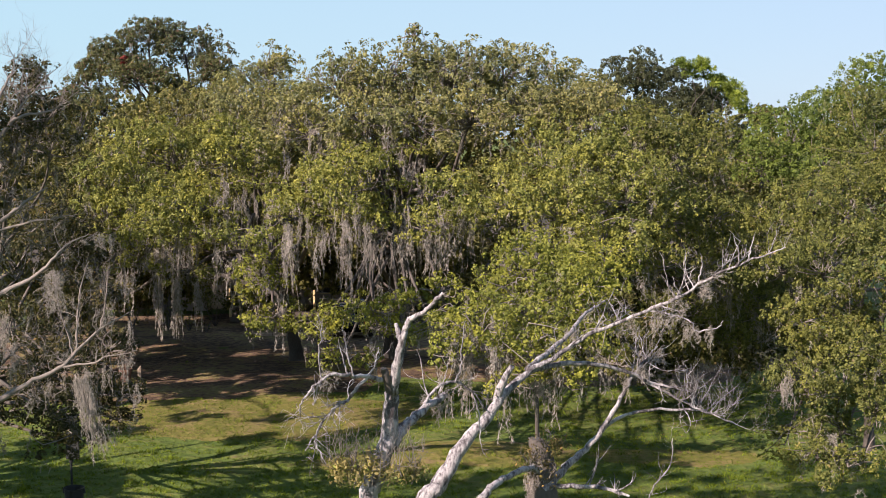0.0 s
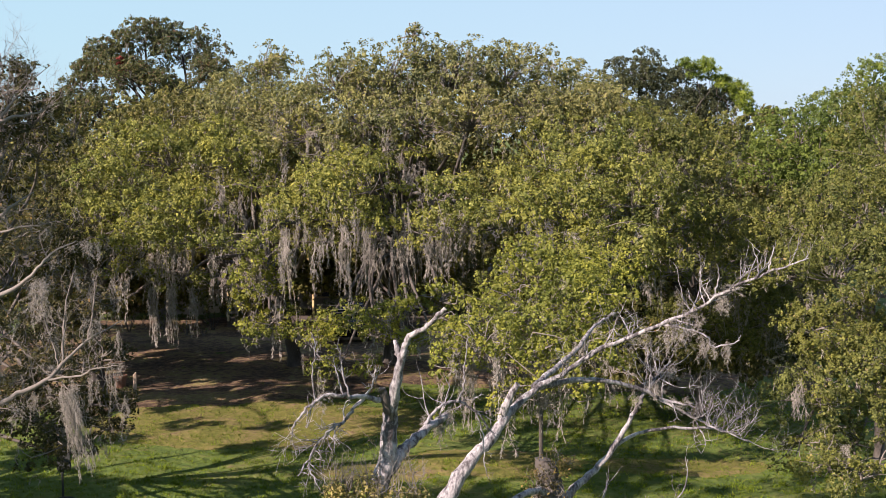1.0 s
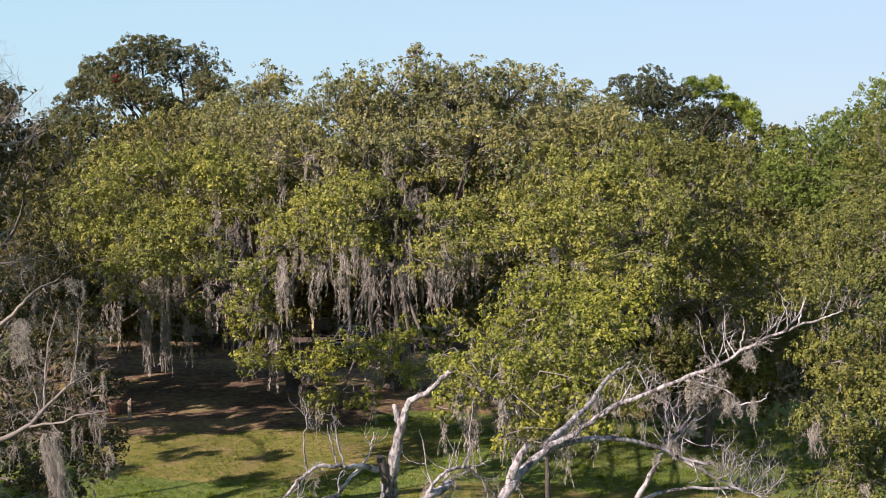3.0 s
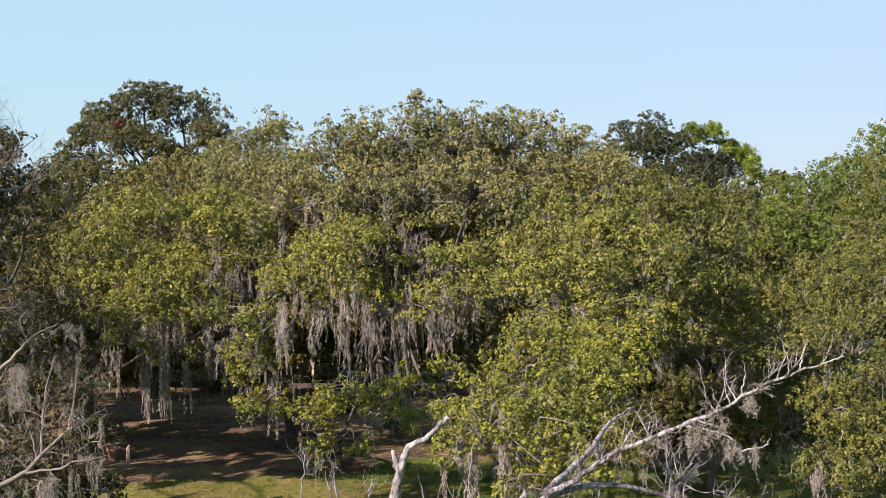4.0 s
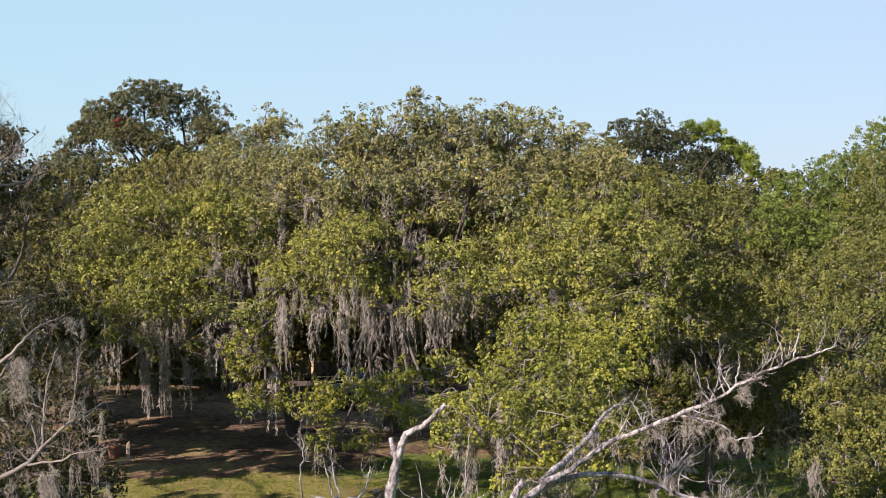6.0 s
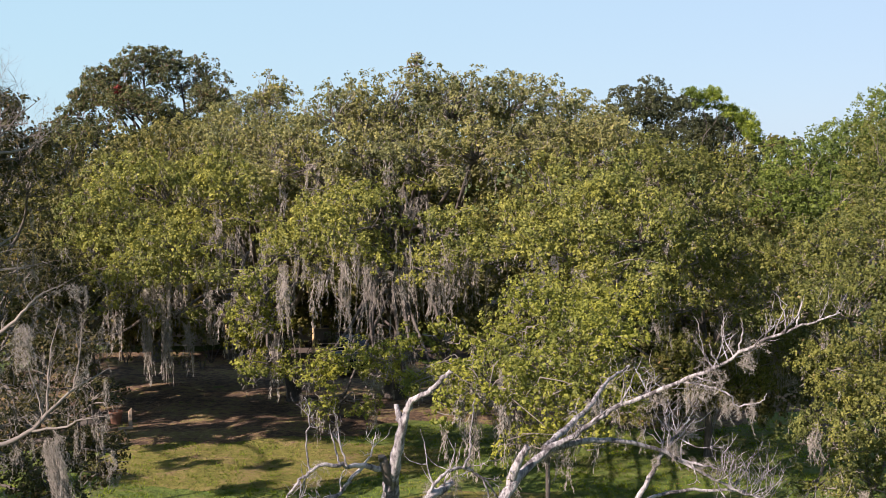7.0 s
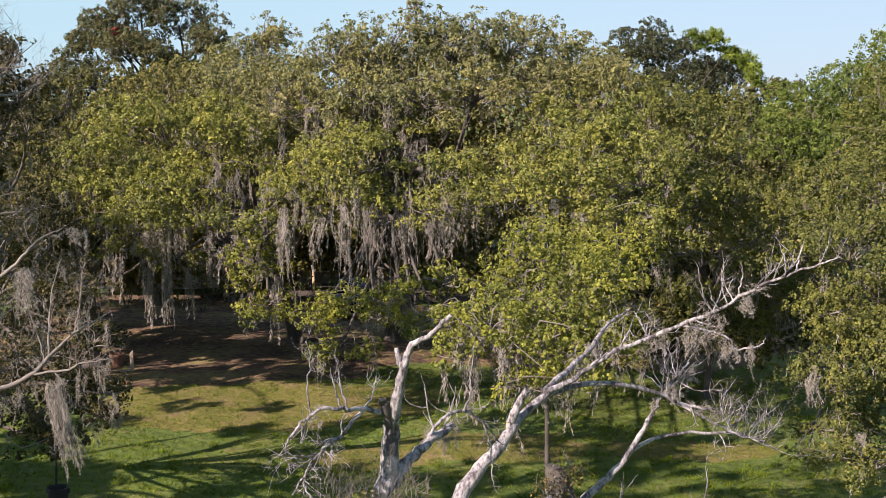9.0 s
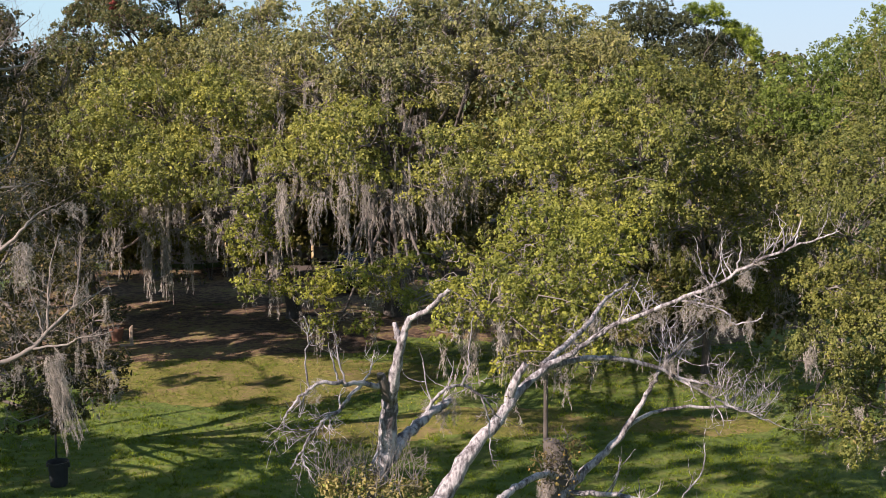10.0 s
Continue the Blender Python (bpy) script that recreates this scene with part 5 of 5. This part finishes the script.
def house():
    h = thing("house", (0, 66, 0), "low taupe stuccoed house with a grey roof, half hidden by oaks", "house")
    for x0, x1 in ((-20, -12.4), (-11.2, -6.6), (-4.6, 1.2), (3.4, 9.6), (11.8, 20)):
        solid("wall", box((x1 - x0, 0.25, 3.1), 0.01), STUCCO, h, ((x0 + x1) / 2, 0, -0.05))
    for x0, x1, sill, top in ((-12.4, -11.2, 0.0, 2.1), (-6.6, -4.6, 0.9, 2.1), (1.2, 3.4, 0.9, 2.1), (9.6, 11.8, 0.9, 2.1)):
        solid("wall", box((x1 - x0 - 0.006, 0.24, 3.05 - top), 0.0), STUCCO, h, ((x0 + x1) / 2, 0, top))
        if sill:
            solid("wall", box((x1 - x0 - 0.006, 0.24, sill + 0.05), 0.0), STUCCO, h, ((x0 + x1) / 2, 0, -0.05))
            w = solid("window", box((x1 - x0 - 0.02, 0.03, top - sill - 0.02), 0.0), PANE, h, ((x0 + x1) / 2, 0.04, sill + 0.01))
            for x in (x0 + 0.05, (x0 + x1) / 2, x1 - 0.05):
                solid("frame", box((0.07, 0.07, top - sill - 0.03), 0.005), CREAM, w, (x - (x0 + x1) / 2, -0.04, 0.005))
            solid("sill", box((x1 - x0 + 0.1, 0.14, 0.05), 0.008), CREAM, w, (0, -0.13, -0.06))
        else:
            d = solid("door", box((x1 - x0 - 0.03, 0.06, top - 0.02), 0.004), TIMBER, h, ((x0 + x1) / 2, 0.05, 0.01))
            solid("handle", lathe([(0.0, 0.0), (0.03, 0.0), (0.03, 0.05), (0.0, 0.05)], 10), CHROME, d, (0.45, -0.06, 1.0))
    bm = bmesh.new()
    ends = []
    for x in (-21, 21):
        ends.append([bm.verts.new((x, y, z)) for y, z in ((-5.3, 2.75), (1.2, 4.7), (7.7, 2.75), (7.7, 2.57), (1.2, 4.52), (-5.3, 2.57))])
    for k in range(6):
        bm.faces.new((ends[0][k], ends[0][(k + 1) % 6], ends[1][(k + 1) % 6], ends[1][k]))
    for e in ends:
        bm.faces.new(e)
    solid("roof", bm, ROOF, h)
    for x in (-10.45, -9.95, -6.3, -2.0, 2.4, 6.7, 11.0, 15.4):
        p = solid("porch_post", box((0.11, 0.11, 2.34), 0.012), CREAM, h, (x, -4.4, 0.26))
        solid("capital", box((0.24, 0.24, 0.1), 0.01), CREAM, p, (0, 0, 2.23))
    for k in range(3):
        solid("step", box((1.6, 0.36, 0.17), 0.015), STONE, h, (-9.0, -5.3 + 0.36 * k, 0.14 * k - 0.05))
    solid("porch_floor", box((24, 4.3, 0.3), 0.02), BOARDS, h, (1.5, -2.3, -0.03))


house()


def shrub(at, radius, height, leaf, label, size=0.09, name="shrub"):
    """A rounded leafy bush on short stems."""
    s = thing(name, (*at, 0), label, "shrub", "shrubs by the house")
    for k in range(4):
        g = Geo()
        t = k * 1.57 + rng.uniform(0, 1)
        tube(g, smooth_path([(0, 0, -0.05, 0.03), (0.3 * radius * math.cos(t), 0.3 * radius * math.sin(t), height * 0.4, 0.02), (0.6 * radius * math.cos(t), 0.6 * radius * math.sin(t), height * 0.75, 0.008)], 3), 5, cap=False)
        part("stem", g, BARK, s)
    g = Geo()
    c, w = sprays((0, 0, height * 0.52, radius * 0.95, height * 0.5), 8)[:2]
    c[:, 2] = np.maximum(c[:, 2], 0.1)
    tufts(g, c, w, 14, size)
    part("foliage", g, leaf, s)
    return s


for k in range(15):
    x = -15 + k * 2.1 + rng.uniform(-0.5, 0.5)
    if not -10.2 < x < -7.8:
        shrub((x, 60.0 + rng.uniform(-0.4, 0.4)), rng.uniform(0.8, 1.2), rng.uniform(1.1, 1.9), DARK, "dark green shrub in the bed before the house")
for x, y in ((-11.9, 58.6), (-11.0, 58.2), (-12.9, 58.9)):
    shrub((x, y), 0.42, 0.75, DARK, "small clipped dark green bush beside the steps", 0.06)


# ---- small things on the lawn and in the beds ----
def flower_pot(at):
    p = thing("flower_pot", (*at, 0.02), "terracotta flower pot with a dry bare plant", "flower pot")
    bm = lathe([(0.0, 0.0), (0.17, 0.0), (0.18, 0.02), (0.235, 0.36), (0.265, 0.36), (0.27, 0.38), (0.27, 0.45), (0.255, 0.46), (0.235, 0.45), (0.225, 0.4), (0.0, 0.39)])
    solid("pot", bm, TERRACOTTA, p, smooth=False)
    solid("soil", lathe([(0.0, 0.41), (0.15, 0.41), (0.226, 0.4)], 16), MULCH, p)
    g = Geo()
    for _ in range(9):
        twigs(g, (rng.normal() * 0.05, rng.normal() * 0.05, 0.38), (rng.normal() * 0.4, rng.normal() * 0.4, 1), 0.5, 0.008, 2, 0.5, 3, 0.3)
    tagged(part("dry_plant", g, TWIG, p, "bare grey stems"), kind="stuff")


flower_pot((-11.94, 46.8))


def stake(at):
    s = thing("wooden_stake", (*at, 0), "leaning weathered wooden post beside the flower pot", "post")
    bm = box((0.12, 0.1, 0.72), 0.015)
    for v in bm.verts:
        if v.co.z > 0.6:
            v.co.z += 0.12 * v.co.x / 0.06 * 0.5
    solid("post", bm, TIMBER, s, (0, 0, -0.03), 20, tilt=-9)
    solid("foot_board", box((0.5, 0.12, 0.08), 0.012), TIMBER, s, (-0.15, -0.12, 0.01), 12)


stake((-11.2, 46.0))


def feeder(at):
    f = thing("feeder_pole", (*at, 0), "dark metal pole with a baffle panel and pale box", "bird feeder")
    solid("pole", lathe([(0.0, -0.1), (0.028, -0.1), (0.028, 2.15), (0.0, 2.15)], 12), BLACKED, f)
    solid("panel", box((0.34, 0.06, 0.7), 0.01), BLACKED, f, (0.06, -0.05, 1.05))
    bx = solid("box", box((0.26, 0.2, 0.3), 0.012), TIMBER, f, (0.02, 0, 1.82), 10, "pale weathered wooden box")
    solid("lid", box((0.34, 0.28, 0.035), 0.008), BLACKED, bx, (0, 0, 0.3))
    solid("collar", lathe([(0.03, 0.95), (0.05, 0.95), (0.05, 1.02), (0.03, 1.02)], 12), BLACKED, f)


feeder((-9.5, 31.6))


def bin_(at):
    b = thing("garden_bin", (*at, 0), "dark garden bin on the shaded lawn", "bin")
    solid("tub", lathe([(0.0, 0.0), (0.19, 0.0), (0.2, 0.02), (0.24, 0.56), (0.26, 0.57), (0.26, 0.6), (0.24, 0.6), (0.225, 0.56), (0.16, 0.1), (0.0, 0.1)]), BLACKED, b, (0, 0, -0.02))
    for side in (-1, 1):
        solid("handle", lathe([(0.02, 0.0), (0.035, 0.0), (0.035, 0.1), (0.02, 0.1)], 10), BLACKED, b, (0.25 * side, 0, 0.44))


bin_((-9.15, 30.6))


def car(at, turn):
    c = thing("car", (*at, 0), "black car parked in the shade behind the oaks", "car")
    c.rotation_euler = (0, 0, radians(turn))
    bm = box((1.78, 4.3, 0.68), 0.12)
    bmesh.ops.translate(bm, vec=(0, 0, 0.3), verts=bm.verts)
    solid("body", bm, CARPAINT, c, smooth=True)
    bm = box((1.6, 2.5, 0.62), 0.06)
    for v in bm.verts:
        if v.co.z > 0.3:
            v.co.x *= 0.8
            v.co.y = v.co.y * 0.68
    cab = solid("cabin", bm, CARPAINT, c, (0, 0.25, 0.94), smooth=True)
    for s in (-1, 1):
        p = solid("windscreen", box((1.2, 0.02, 0.46), 0.004), PANE, cab, (0, s * 1.1, 0.08), 0, "", 0)
        p.rotation_euler = (radians(32 * s), 0, 0)
        solid("roof_rail", box((0.03, 1.5, 0.03), 0.008), CHROME, cab, (s * 0.6, 0, 0.62))
    solid("roof_edge", box((1.2, 0.03, 0.025), 0.006), CHROME, cab, (0, -0.86, 0.61))
    for sx in (-0.82, 0.82):
        for sy in (-1.35, 1.35):
            w = solid("wheel", lathe([(0.2, -0.1), (0.31, -0.1), (0.33, -0.07), (0.33, 0.07), (0.31, 0.1), (0.2, 0.1)], 24), RUBBER, c, (sx, sy, 0.33))
            w.rotation_euler = (0, radians(90), 0)
            solid("rim", lathe([(0.0, -0.07), (0.2, -0.09), (0.2, 0.09), (0.0, 0.07)], 16), CHROME, w)
        lamp = solid("tail_lamp", box((0.3, 0.05, 0.14), 0.02), RED_LENS, c, (sx * 0.8, -2.14, 0.68))


RED_LENS = plain_material("red_lens", (0.25, 0.01, 0.01), 0.2)
car((-4.2, 58.6), 4)


def edging(x0, y0, x1, y1, n):
    """Weathered timbers laid end to end along the bed."""
    e = thing("timber_edging", (x0, y0, 0), "weathered pale timber edging along the bed", "edging")
    a = math.degrees(math.atan2(y1 - y0, x1 - x0))
    step = math.hypot(x1 - x0, y1 - y0) / n
    for k in range(n):
        t = (k + 0.5) / n
        solid("timber", box((step - 0.03, 0.16, 0.15), 0.02), TIMBER, e, ((x1 - x0) * t, (y1 - y0) * t, 0.01), a + rng.normal() * 1.5)


edging(-9.2, 57.2, -3.6, 57.6, 4)
edging(10.2, 57.0, 16.0, 57.6, 4)
